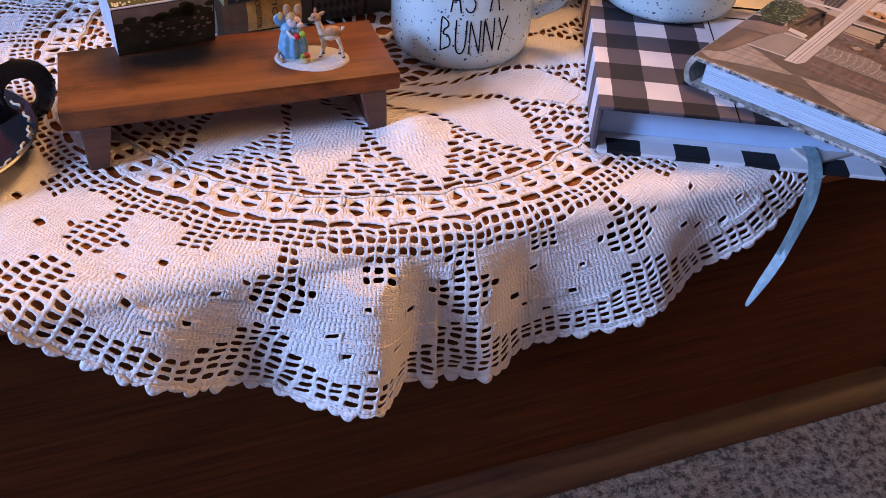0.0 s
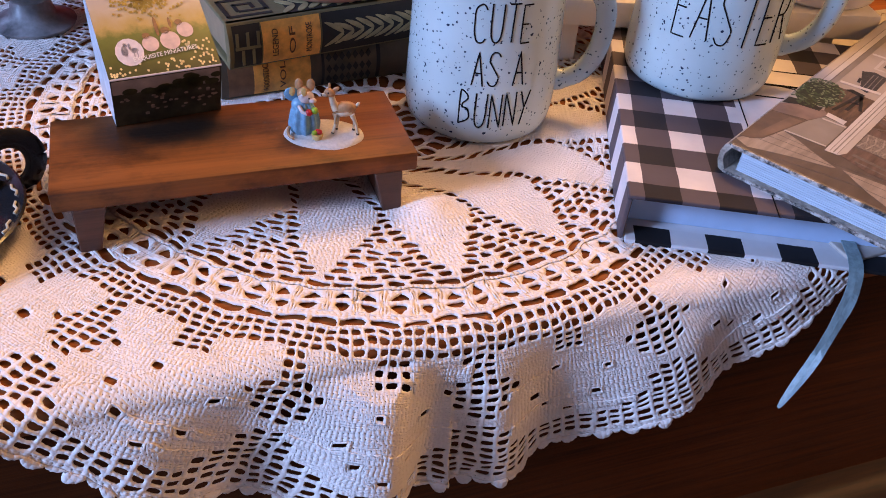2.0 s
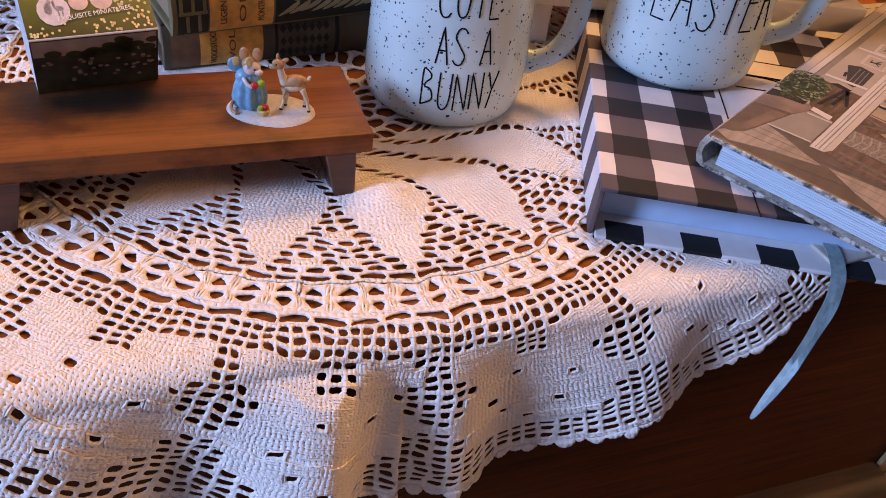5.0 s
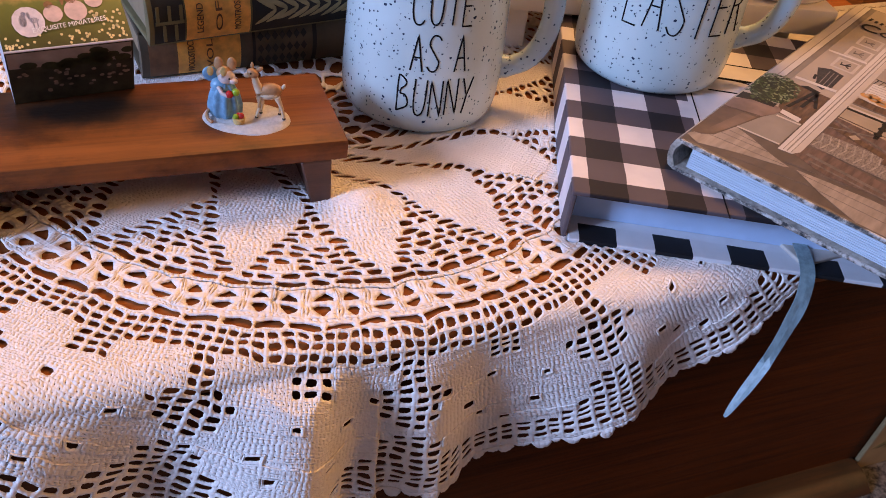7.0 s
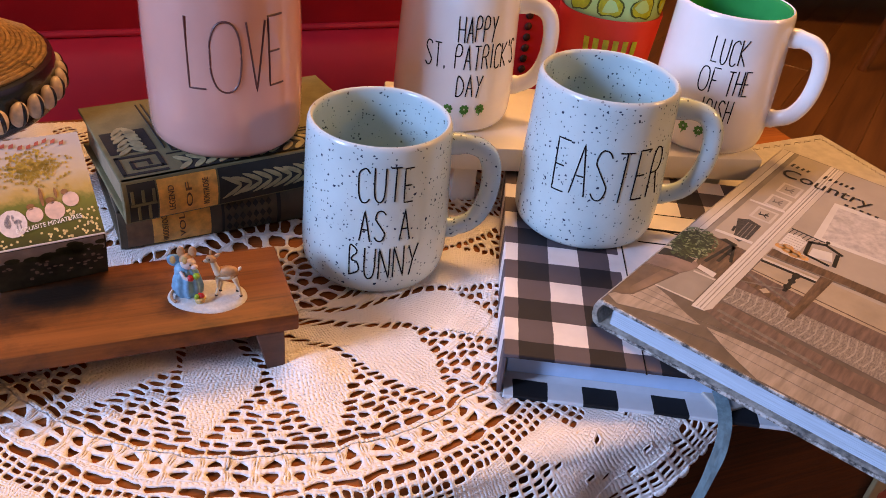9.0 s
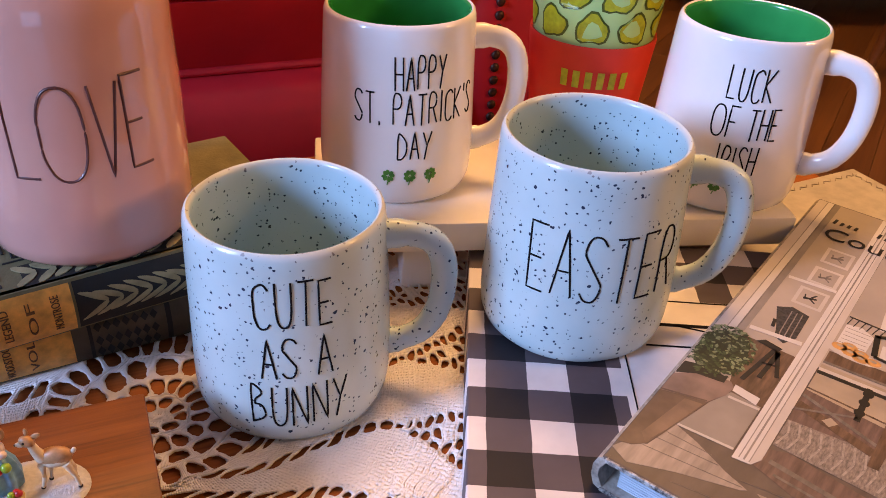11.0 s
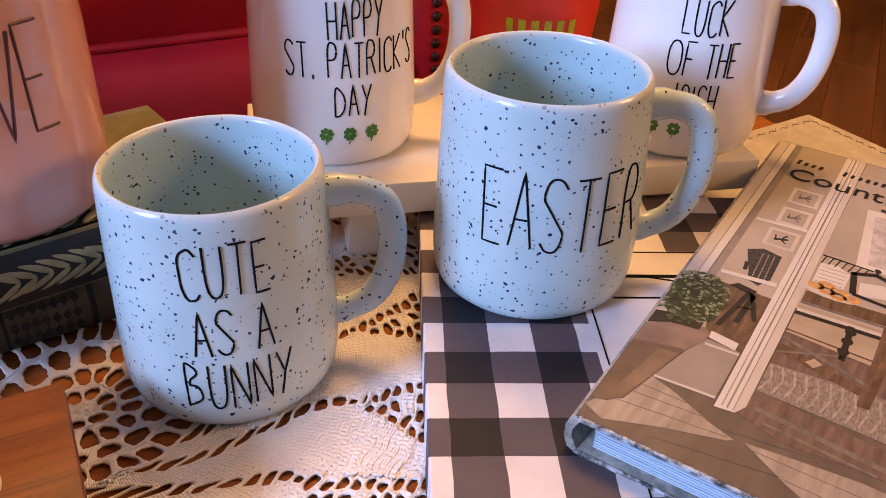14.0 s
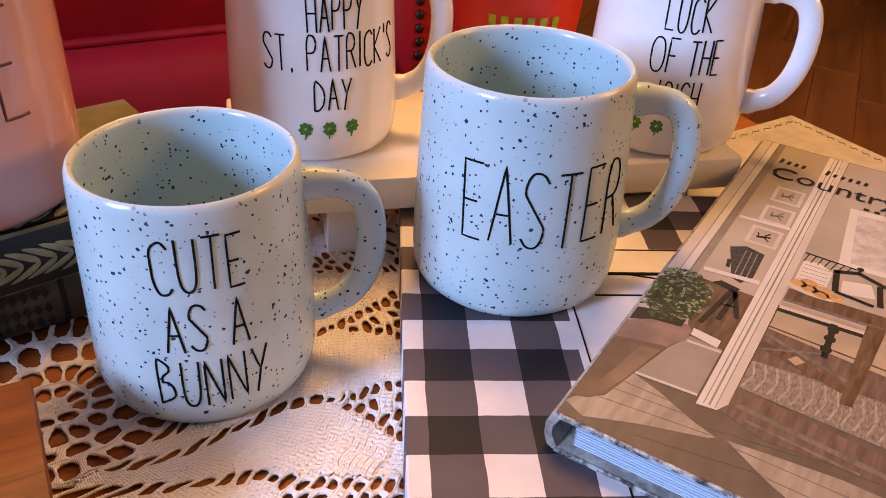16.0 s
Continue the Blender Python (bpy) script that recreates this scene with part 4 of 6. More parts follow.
def make_photo_book():
    L, W, th = 0.3225, 0.262, 0.0215
    m = Matrix.Translation((0.1985, 0.605, T + 0.0345)) @ pose(0, 0, 0, 0, 0, BOOK_TURN)
    # local x runs up the spine, y to the left: the book lies on the right, towards -y
    b = thing("photo_book", m, "large hardback decorating book with a photo of a sunlit room", "book")
    stone = plain("photo_floor_tone", (0.098, 0.073, 0.061), 0.42, 0.25, 30, bumpy=0.02, grain=(1, 3, 1))
    edge = plain("cover_edge_print", (0.34, 0.30, 0.25), 0.4, 0.6, 180, bumpy=0.1)
    part("front_cover", block((L, W, 0.0026), (L / 2, -W / 2, th - 0.0026), 0.0009), stone, b)
    part("back_cover", block((L, W, 0.0026), (L / 2, -W / 2, 0), 0.0009), edge, b)
    part("page_block", page_block(L - 0.010, W - 0.012, th - 0.0056, (L / 2, -W / 2 - 0.002, 0.0028)), M_PAGES, b, "white page edges tinted with the window's blue")
    chips = nt("worn_board_edge")
    v = coords(chips[1], (1, 1, 1))
    chips[1].links.new(ramp(chips[1], noise_of(chips[1], v, 170, 4, 0.7), [(0.40, (0.03, 0.03, 0.03)), (0.50, (0.24, 0.21, 0.18)), (0.60, (0.55, 0.52, 0.48))]), chips[2].inputs["Base Color"])
    chips[2].inputs["Roughness"].default_value = 0.6
    bump(chips[1], chips[2], noise_of(chips[1], v, 260, 3), 0.7, 0.0006)
    for z in (0.0001, th - 0.0027):
        part("board_edge", block((0.0014, W - 0.004, 0.0026), (-0.0004, -W / 2, z), 0.0004, segs=1), chips[0], b, "mottled worn board edge")
    sp = bmesh.new()
    prof = [(0.003, 0.0), (-0.0015, 0.002), (-0.0035, th * 0.35), (-0.0035, th * 0.65), (-0.0015, th - 0.002), (0.003, th), (0.003, th - 0.0024), (-0.0002, th * 0.6), (-0.0002, th * 0.4), (0.003, 0.0024)]
    ring = [[sp.verts.new((x, -y, z)) for y, z in prof] for x in (0, L)]
    for k in range(len(prof)):
        j = (k + 1) % len(prof)
        sp.faces.new((ring[0][k], ring[0][j], ring[1][j], ring[1][k]))
    sp.faces.new(ring[0])
    sp.faces.new(ring[1])
    part("spine", sp, edge, b, "glossy printed spine", 50)
    top = th + 0.00005

    def flat(name, poly, mat, level):
        bm = bmesh.new()
        prism([(a, -c) for a, c in poly][::-1], top + 0.00004 * level, top + 0.00004 * level + 0.00006, bm)
        return part(name, bm, mat, b)

    def strip(name, p, q, w, mat, level):
        d = Vector((q[0] - p[0], q[1] - p[1])).normalized() * (w / 2)
        return flat(name, [(p[0] - d.y, p[1] + d.x), (q[0] - d.y, q[1] + d.x), (q[0] + d.y, q[1] - d.x), (p[0] + d.y, p[1] - d.x)], mat, level)

    def ink(name, c, var=0.15, sc=60, grain=(1, 1, 1)):
        return plain("photo_" + name, [0.86 * (0.8 * v + 0.2 * sum(c) / 3) for v in c], 0.42, var, sc, bumpy=0.0, coat=0.0, grain=grain)
    cream, wallc, panel = ink("cream", (0.55, 0.47, 0.41), 0.08, 30), ink("wall", (0.40, 0.325, 0.26), 0.12, 18), ink("panel", (0.26, 0.215, 0.18), 0.25, 24)
    dusk, black = ink("dusk", (0.17, 0.135, 0.11), 0.3, 60, (1, 5, 1)), ink("black", (0.012, 0.011, 0.012), 0.3)
    boards, redfloor = ink("boards", (0.33, 0.255, 0.20), 0.3, 36, (1, 6, 1)), ink("red_boards", (0.155, 0.088, 0.068), 0.4, 45, (1, 6, 1))
    brown, snow, pale = ink("brown", (0.13, 0.068, 0.036), 0.5, 70, (1, 5, 1)), ink("snow", (0.62, 0.56, 0.52), 0.08, 30), ink("pale", (0.50, 0.44, 0.43), 0.25, 160)
    clay, rimc, claylit = ink("clay", (0.135, 0.080, 0.052), 0.4, 40), ink("clay_rim", (0.23, 0.145, 0.115), 0.3, 60), ink("clay_lit", (0.21, 0.125, 0.080), 0.35, 50)
    leaf, gold, honey = ink("leaf", (0.040, 0.075, 0.022), 0.6, 220), ink("lemon", (0.62, 0.27, 0.03), 0.3, 240), ink("honey_wall", (0.40, 0.30, 0.195), 0.15, 40)
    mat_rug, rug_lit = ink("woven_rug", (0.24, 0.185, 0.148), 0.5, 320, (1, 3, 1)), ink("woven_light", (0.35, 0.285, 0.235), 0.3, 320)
    # the room through the open door: wall, window, floor
    flat("photo_wall", [(0.130, 0.0565), (0.3205, 0.0560), (0.3205, 0.259), (0.130, 0.259)], wallc, 1)
    flat("photo_glass", [(0.080, 0.0145), (0.3205, 0.0145), (0.3205, 0.0450), (0.080, 0.0450)], wallc, 1)
    flat("photo_floor", [(0.0080, 0.0006), (0.0135, 0.0030), (0.0199, 0.0125), (0.0405, 0.0175), (0.0360, 0.0300), (0.0275, 0.0470), (0.0235, 0.0585), (0.0215, 0.0560), (0.0125, 0.0300), (0.0035, 0.0100)], boards, 1)
    flat("photo_floor", [(0.0245, 0.0625), (0.0268, 0.0780), (0.0300, 0.1050), (0.0280, 0.2400), (0.0020, 0.2400), (0.0010, 0.1050), (0.0120, 0.0820)], boards, 1)
    flat("photo_floor", [(0.0400, 0.0548), (0.0545, 0.0575), (0.0580, 0.0660), (0.0535, 0.1040), (0.0460, 0.2400), (0.0340, 0.2400), (0.0360, 0.1040), (0.0330, 0.0750)], redfloor, 1)
    strip("photo_sun_streak", (0.0470, 0.0600), (0.0400, 0.1300), 0.0030, dusk, 2)
    strip("photo_sun_streak", (0.0400, 0.0640), (0.0365, 0.1100), 0.0016, dusk, 2)
    for p, q in (((0.0265, 0.0140), (0.0290, 0.0430)), ((0.0330, 0.0160), (0.0330, 0.0380)), ((0.0180, 0.0110), (0.0235, 0.0560)), ((0.0220, 0.0640), (0.0230, 0.2000)), ((0.0140, 0.0800), (0.0120, 0.2000)), ((0.0060, 0.0300), (0.0150, 0.0800)), ((0.0270, 0.0540), (0.0330, 0.0900))):
        strip("photo_floor_line", p, q, 0.00035, dusk, 3)
    flat("photo_rug", [(0.0585, 0.0575), (0.0800, 0.0575), (0.0849, 0.0980), (0.0880, 0.2400), (0.0520, 0.2400), (0.0575, 0.1030)], mat_rug, 3)
    for k in range(34):
        c0 = 0.0585 + 0.0050 * k
        strip("photo_rug_stripe", (0.0600, c0), (0.0700, c0 + 0.0022), 0.0010, rug_lit, 4)
        strip("photo_rug_stripe", (0.0705, c0 + 0.0022), (0.0795 + 0.0004 * min(k, 10), c0), 0.0010, rug_lit, 4)
    flat("photo_floor", [(0.0800, 0.0575), (0.1080, 0.0575), (0.1040, 0.1100), (0.1040, 0.2400), (0.0885, 0.2400), (0.0850, 0.0980)], redfloor, 2)
    flat("photo_low_wall", [(0.1080, 0.0575), (0.1340, 0.0575), (0.1360, 0.1100), (0.1360, 0.2400), (0.1040, 0.2400), (0.1040, 0.1100)], honey, 2)
    strip("photo_skirting_line", (0.1100, 0.0575), (0.1045, 0.2400), 0.0012, brown, 3)
    flat("photo_window", [(0.186, 0.074), (0.256, 0.068), (0.268, 0.175), (0.198, 0.180)], snow, 3)
    flat("photo_pane", [(0.192, 0.079), (0.250, 0.073), (0.255, 0.118), (0.196, 0.124)], pale, 4)
    flat("photo_pane", [(0.197, 0.129), (0.256, 0.123), (0.262, 0.170), (0.202, 0.175)], pale, 4)
    # door frame beside the spine, and the thick post
    strip("photo_jamb", (0.075, 0.0035), (0.3205, 0.0035), 0.0058, cream, 3)
    strip("photo_jamb", (0.085, 0.0088), (0.3205, 0.0088), 0.0042, snow, 3)
    strip("photo_jamb_line", (0.085, 0.0066), (0.3205, 0.0066), 0.0006, panel, 4)
    strip("photo_jamb_line", (0.090, 0.0113), (0.3205, 0.0113), 0.0008, dusk, 4)
    strip("photo_jamb", (0.095, 0.0136), (0.3205, 0.0136), 0.0038, panel, 4)
    flat("photo_post", [(0.0378, 0.0456), (0.0390, 0.0540), (0.0450, 0.0570), (0.1030, 0.0569), (0.3205, 0.0555), (0.3205, 0.0437), (0.0900, 0.0452)], snow, 5)
    flat("photo_post_side", [(0.0390, 0.0535), (0.0450, 0.0570), (0.1030, 0.0569), (0.3205, 0.0555), (0.3205, 0.0528), (0.0480, 0.0530)], cream, 6)
    for c0, w in ((0.0482, 0.0005), (0.0505, 0.0009), (0.0530, 0.0005)):
        strip("photo_post_line", (0.040, c0), (0.3205, c0 - 0.0012), w, panel, 7)
    strip("photo_pane_bar", (0.1394, 0.0165), (0.1431, 0.0440), 0.0036, snow, 8)
    strip("photo_pane_bar", (0.2052, 0.0165), (0.2081, 0.0440), 0.0030, snow, 5)
    # the door's lower panel, sun on the sill
    flat("photo_floor", [(0.0800, 0.0270), (0.1300, 0.0160), (0.1300, 0.0450), (0.0780, 0.0450)], brown, 2)
    flat("photo_door_panel", [(0.0412, 0.0177), (0.0660, 0.0235), (0.0800, 0.0290), (0.0790, 0.0445), (0.0428, 0.0445)], panel, 4)
    strip("photo_door_edge", (0.0412, 0.0177), (0.0432, 0.0445), 0.0016, cream, 5)
    strip("photo_door_edge", (0.0760, 0.0290), (0.0770, 0.0445), 0.0018, cream, 5)
    flat("photo_sun_patch", [(0.0815, 0.0290), (0.0870, 0.0285), (0.0850, 0.0420), (0.0790, 0.0420)], snow, 5)
    # spindle chair with a fringed blanket
    flat("photo_blanket", [(0.1688, 0.0216), (0.1745, 0.0290), (0.1717, 0.0393), (0.1459, 0.0400), (0.1370, 0.0360), (0.1400, 0.0300), (0.1477, 0.0283)], ink("blanket", (0.035, 0.032, 0.032), 0.8, 500), 6)
    for k in range(3):
        strip("photo_blanket_stripe", (0.1700, 0.0300 + 0.0030 * k), (0.1440, 0.0312 + 0.0030 * k), 0.0006, panel, 7)
    flat("photo_chair_seat", [(0.1295, 0.0240), (0.1335, 0.0275), (0.1315, 0.0375), (0.1270, 0.0360)], black, 9)
    for p, q, w in (((0.1285, 0.0345), (0.0930, 0.0294), 0.0026), ((0.1270, 0.0370), (0.1000, 0.0358), 0.0026), ((0.1280, 0.0360), (0.1060, 0.0430), 0.0024), ((0.1130, 0.0325), (0.1150, 0.0400), 0.0014), ((0.1480, 0.0262), (0.1560, 0.0250), 0.0020)):
        strip("photo_chair_leg", p, q, w, black, 9)
    # pot with a clipped bush
    flat("photo_pot", [(0.0125, 0.0006), (0.0145, 0.0070), (0.0199, 0.0121), (0.0300, 0.0150), (0.0647, 0.0229), (0.0730, 0.0265), (0.0640, 0.0006)], clay, 5)
    flat("photo_pot_light", [(0.0205, 0.0110), (0.0340, 0.0152), (0.0620, 0.0215), (0.0600, 0.0130), (0.0250, 0.0070)], claylit, 6)
    flat("photo_pot_rim", [(0.0580, 0.0006), (0.0650, 0.0225), (0.0760, 0.0280), (0.0838, 0.0290), (0.0875, 0.0260), (0.0850, 0.0120), (0.0740, 0.0006)], rimc, 7)
    strip("photo_pot_line", (0.0590, 0.0006), (0.0655, 0.0222), 0.0010, clay, 8)
    flat("photo_soil", [(0.0755, 0.0010), (0.0815, 0.0100), (0.0840, 0.0235), (0.0890, 0.0235), (0.0910, 0.0120), (0.0870, 0.0010)], black, 8)
    rng = random.Random(12)
    flat("photo_bush", [(0.108 + (0.0215 + rng.uniform(-0.0025, 0.002)) * math.sin(2 * math.pi * k / 26), max(0.0012, 0.0125 + (0.0140 + rng.uniform(-0.002, 0.0015)) * math.cos(2 * math.pi * k / 26))) for k in range(26)], ink("leaf_shadow", (0.014, 0.022, 0.009), 0.5, 200), 9)
    for tone, count, lev in ((ink("leaf_dark", (0.020, 0.034, 0.012), 0.4), 130, 10), (leaf, 200, 11), (ink("leaf_light", (0.20, 0.26, 0.13), 0.3), 110, 12)):
        bm = bmesh.new()
        for k in range(count):
            a0 = rng.uniform(0, 2 * math.pi)
            rr = math.sqrt(rng.random())
            ca, cb = 0.108 + 0.0245 * rr * math.sin(a0) + (0.003 if lev == 12 else 0), 0.0125 + 0.0160 * rr * math.cos(a0)
            cb = max(cb, 0.0015)
            tt = rng.uniform(0, 3.14)
            size = rng.uniform(0.0009, 0.0019)
            poly = [(ca + size * math.cos(t2) * math.cos(tt) - 0.5 * size * math.sin(t2) * math.sin(tt), -(cb + size * math.cos(t2) * math.sin(tt) + 0.5 * size * math.sin(t2) * math.cos(tt))) for t2 in (0, 1.05, 2.1, 3.14, 4.2, 5.25)]
            vs = [bm.verts.new((x, y, top + 0.00004 * lev + 0.00006 + 0.0000004 * k)) for x, y in poly]
            bm.faces.new(vs)
        tagged(part("photo_leaves", bm, tone, b), kind="stuff")
    # small framed bird sketches behind the glass
    for a0, c0 in ((0.2470, 0.0341), (0.2190, 0.0346), (0.1904, 0.0344)):
        flat("photo_sketch", [(a0 - 0.0105, c0 - 0.0085), (a0 + 0.0105, c0 - 0.0090), (a0 + 0.0110, c0 + 0.0080), (a0 - 0.0100, c0 + 0.0085)], cream, 3)
        flat("photo_sketch", [(a0 - 0.0080, c0 - 0.0065), (a0 + 0.0080, c0 - 0.0068), (a0 + 0.0085, c0 + 0.0060), (a0 - 0.0078, c0 + 0.0062)], wallc, 4)
        for p, q, w in (((-0.0020, -0.0040), (0.0010, 0.0030), 0.0020), ((0.0010, 0.0000), (0.0050, 0.0020), 0.0012), ((0.0000, -0.0010), (-0.0040, 0.0030), 0.0010), ((-0.0020, -0.0030), (0.0030, -0.0040), 0.0008)):
            strip("photo_sketch_line", (a0 + p[0], c0 + p[1]), (a0 + q[0], c0 + q[1]), w, dusk if a0 > 0.2 else black, 5)
    # table with turned legs, lemons on a plate, cushion, bench and chair
    flat("photo_table", [(0.1370, 0.0575), (0.1480, 0.0575), (0.1510, 0.1000), (0.1550, 0.2400), (0.1440, 0.2400), (0.1395, 0.1000)], brown, 5)
    strip("photo_table_edge", (0.1365, 0.0575), (0.1410, 0.1200), 0.0022, dusk, 6)
    strip("photo_rope", (0.1290, 0.0575), (0.1320, 0.1000), 0.0030, cream, 4)
    strip("photo_bench_edge", (0.1262, 0.0575), (0.1290, 0.1000), 0.0030, black, 5)
    for c0, w in ((0.0828, 0.0030),):
        strip("photo_table_leg", (0.1300, c0), (0.1010, c0 + 0.0010), w, black, 6)
        for a0 in (0.1250, 0.1170, 0.1080):
            flat("photo_table_leg", [(a0 + 0.0030 * math.sin(2 * math.pi * k / 10), c0 + 0.0005 + 0.0027 * math.cos(2 * math.pi * k / 10)) for k in range(10)], black, 7)
    flat("photo_table_leg", [(0.1390, 0.0960), (0.1400, 0.1045), (0.0740, 0.1005), (0.0735, 0.0955)], brown, 8)
    strip("photo_stretcher", (0.0945, 0.0575), (0.0835, 0.0960), 0.0060, brown, 5)
    strip("photo_stretcher", (0.1030, 0.0575), (0.0900, 0.0960), 0.0022, dusk, 5)
    strip("photo_stretcher", (0.0900, 0.0575), (0.1040, 0.0840), 0.0014, dusk, 6)
    strip("photo_sun_streak", (0.0925, 0.0720), (0.0900, 0.0760), 0.0055, honey, 6)
    flat("photo_plate", [(0.1525 + 0.0052 * math.sin(2 * math.pi * k / 14), 0.0690 + 0.0140 * math.cos(2 * math.pi * k / 14)) for k in range(14)], cream, 7)
    flat("photo_cushion", [(0.1570, 0.0580), (0.1790, 0.0580), (0.1815, 0.0655), (0.1760, 0.0735), (0.1600, 0.0730)], snow, 6)
    for k in range(5):
        strip("photo_cushion_line", (0.1600 + 0.0040 * k, 0.0590), (0.1610 + 0.0038 * k, 0.0720), 0.0004, panel, 7)
    for ca, cb in ((0.1555, 0.0605), (0.1590, 0.0650), (0.1535, 0.0662), (0.1560, 0.0715), (0.1515, 0.0722), (0.1530, 0.0785)):
        flat("photo_lemon", [(ca + 0.0033 * math.sin(2 * math.pi * k / 12), cb + 0.0042 * math.cos(2 * math.pi * k / 12)) for k in range(12)], gold, 8)
        flat("photo_lemon_light", [(ca + 0.0010 + 0.0012 * math.sin(2 * math.pi * k / 8), cb + 0.0018 * math.cos(2 * math.pi * k / 8)) for k in range(8)], honey, 9)
    strip("photo_rail", (0.1880, 0.0572), (0.1872, 0.0830), 0.0012, black, 6)
    for k in range(7):
        strip("photo_spindle", (0.1878, 0.0590 + 0.0036 * k), (0.1790, 0.0580 + 0.0034 * k), 0.0006, black, 6)
    flat("photo_seat_pad", [(0.1590, 0.0800), (0.1720, 0.0790), (0.1765, 0.0920), (0.1640, 0.0960)], snow, 6)
    for p, q, w in (((0.1785, 0.0740), (0.1840, 0.0848), 0.0030), ((0.1840, 0.0848), (0.1780, 0.0990), 0.0030), ((0.1800, 0.0745), (0.1590, 0.0775), 0.0032), ((0.1840, 0.0848), (0.1895, 0.0848), 0.0014),
                    ((0.1590, 0.0775), (0.1570, 0.0960), 0.0026), ((0.1770, 0.0960), (0.1580, 0.0990), 0.0030)):
        strip("photo_chair", p, q, w, black, 8)
    flat("photo_finial", [(0.1885 + 0.0022 * math.sin(2 * math.pi * k / 8), 0.0848 + 0.0018 * math.cos(2 * math.pi * k / 8)) for k in range(8)], black, 9)
    # title: the name line as bars, the large word below it
    for c0, n in ((0.0185, 4), (0.0470, 6)):
        for k in range(n):
            strip("title_bar", (0.2915, c0 + 0.0046 * k), (0.2985 - 0.0020 * (k > 0), c0 + 0.0006 + 0.0046 * k), 0.0021, black, 10)
    cu = bpy.data.curves.new("title", 'FONT')
    cu.body, cu.size, cu.extrude = "Country", 0.0225, 0.00004
    tmp = bpy.data.objects.new("title", cu)
    scene.collection.objects.link(tmp)
    me = bpy.data.meshes.new_from_object(tmp)
    bpy.data.objects.remove(tmp)
    for v in me.vertices:
        v.co = (0.2685 + v.co.y, -(0.0165 + v.co.x * 0.98), top + 0.0006 + v.co.z)
    me.materials.append(black)
    o = new("title", me)
    o.parent = b
    for k in range(5):
        strip("title_bar", (0.2580, 0.0760 + 0.0060 * k), (0.2610, 0.0762 + 0.0060 * k), 0.0030, black, 10)
    return b


def page_block(lx, ly, h, at):
    """A stack of leaves as one body with finely stepped edges."""
    bm = bmesh.new()
    rng = random.Random(3)
    n = 22
    rings = []
    for k in range(2 * n):
        e = (0.0005 if k // 2 % 2 else 0.0) + rng.uniform(0, 0.0003)
        z = at[2] + h * ((k + 1) // 2) / n
        rings.append([bm.verts.new((at[0] + sx * (lx / 2 - e), at[1] + sy * (ly / 2 - e), z)) for sx, sy in ((-1, -1), (1, -1), (1, 1), (-1, 1))])
    for a, b in zip(rings, rings[1:]):
        for q in range(4):
            bm.faces.new((a[q], a[(q + 1) % 4], b[(q + 1) % 4], b[q]))
    bm.faces.new(rings[0])
    bm.faces.new(rings[-1])
    return bm


def make_white_riser():
    r = thing("white_riser", pose(0.182, 0.859, T, 0, 0, 9.1), "white painted wooden riser shelf with chipped edges", "riser")
    part("top", block((0.322, 0.128, 0.0215), (0.0085, 0.006, 0.0385), 0.0018), M_WHITEPAINT, r, smooth=40)
    for x in (-0.085, 0.135):
        leg = part("leg", block((0.022, 0.05, 0.0385), (0, 0, 0), 0.001, taper=(0.9, 1)), M_WHITEPAINT, r)
        leg.location = (x, -0.018, 0)


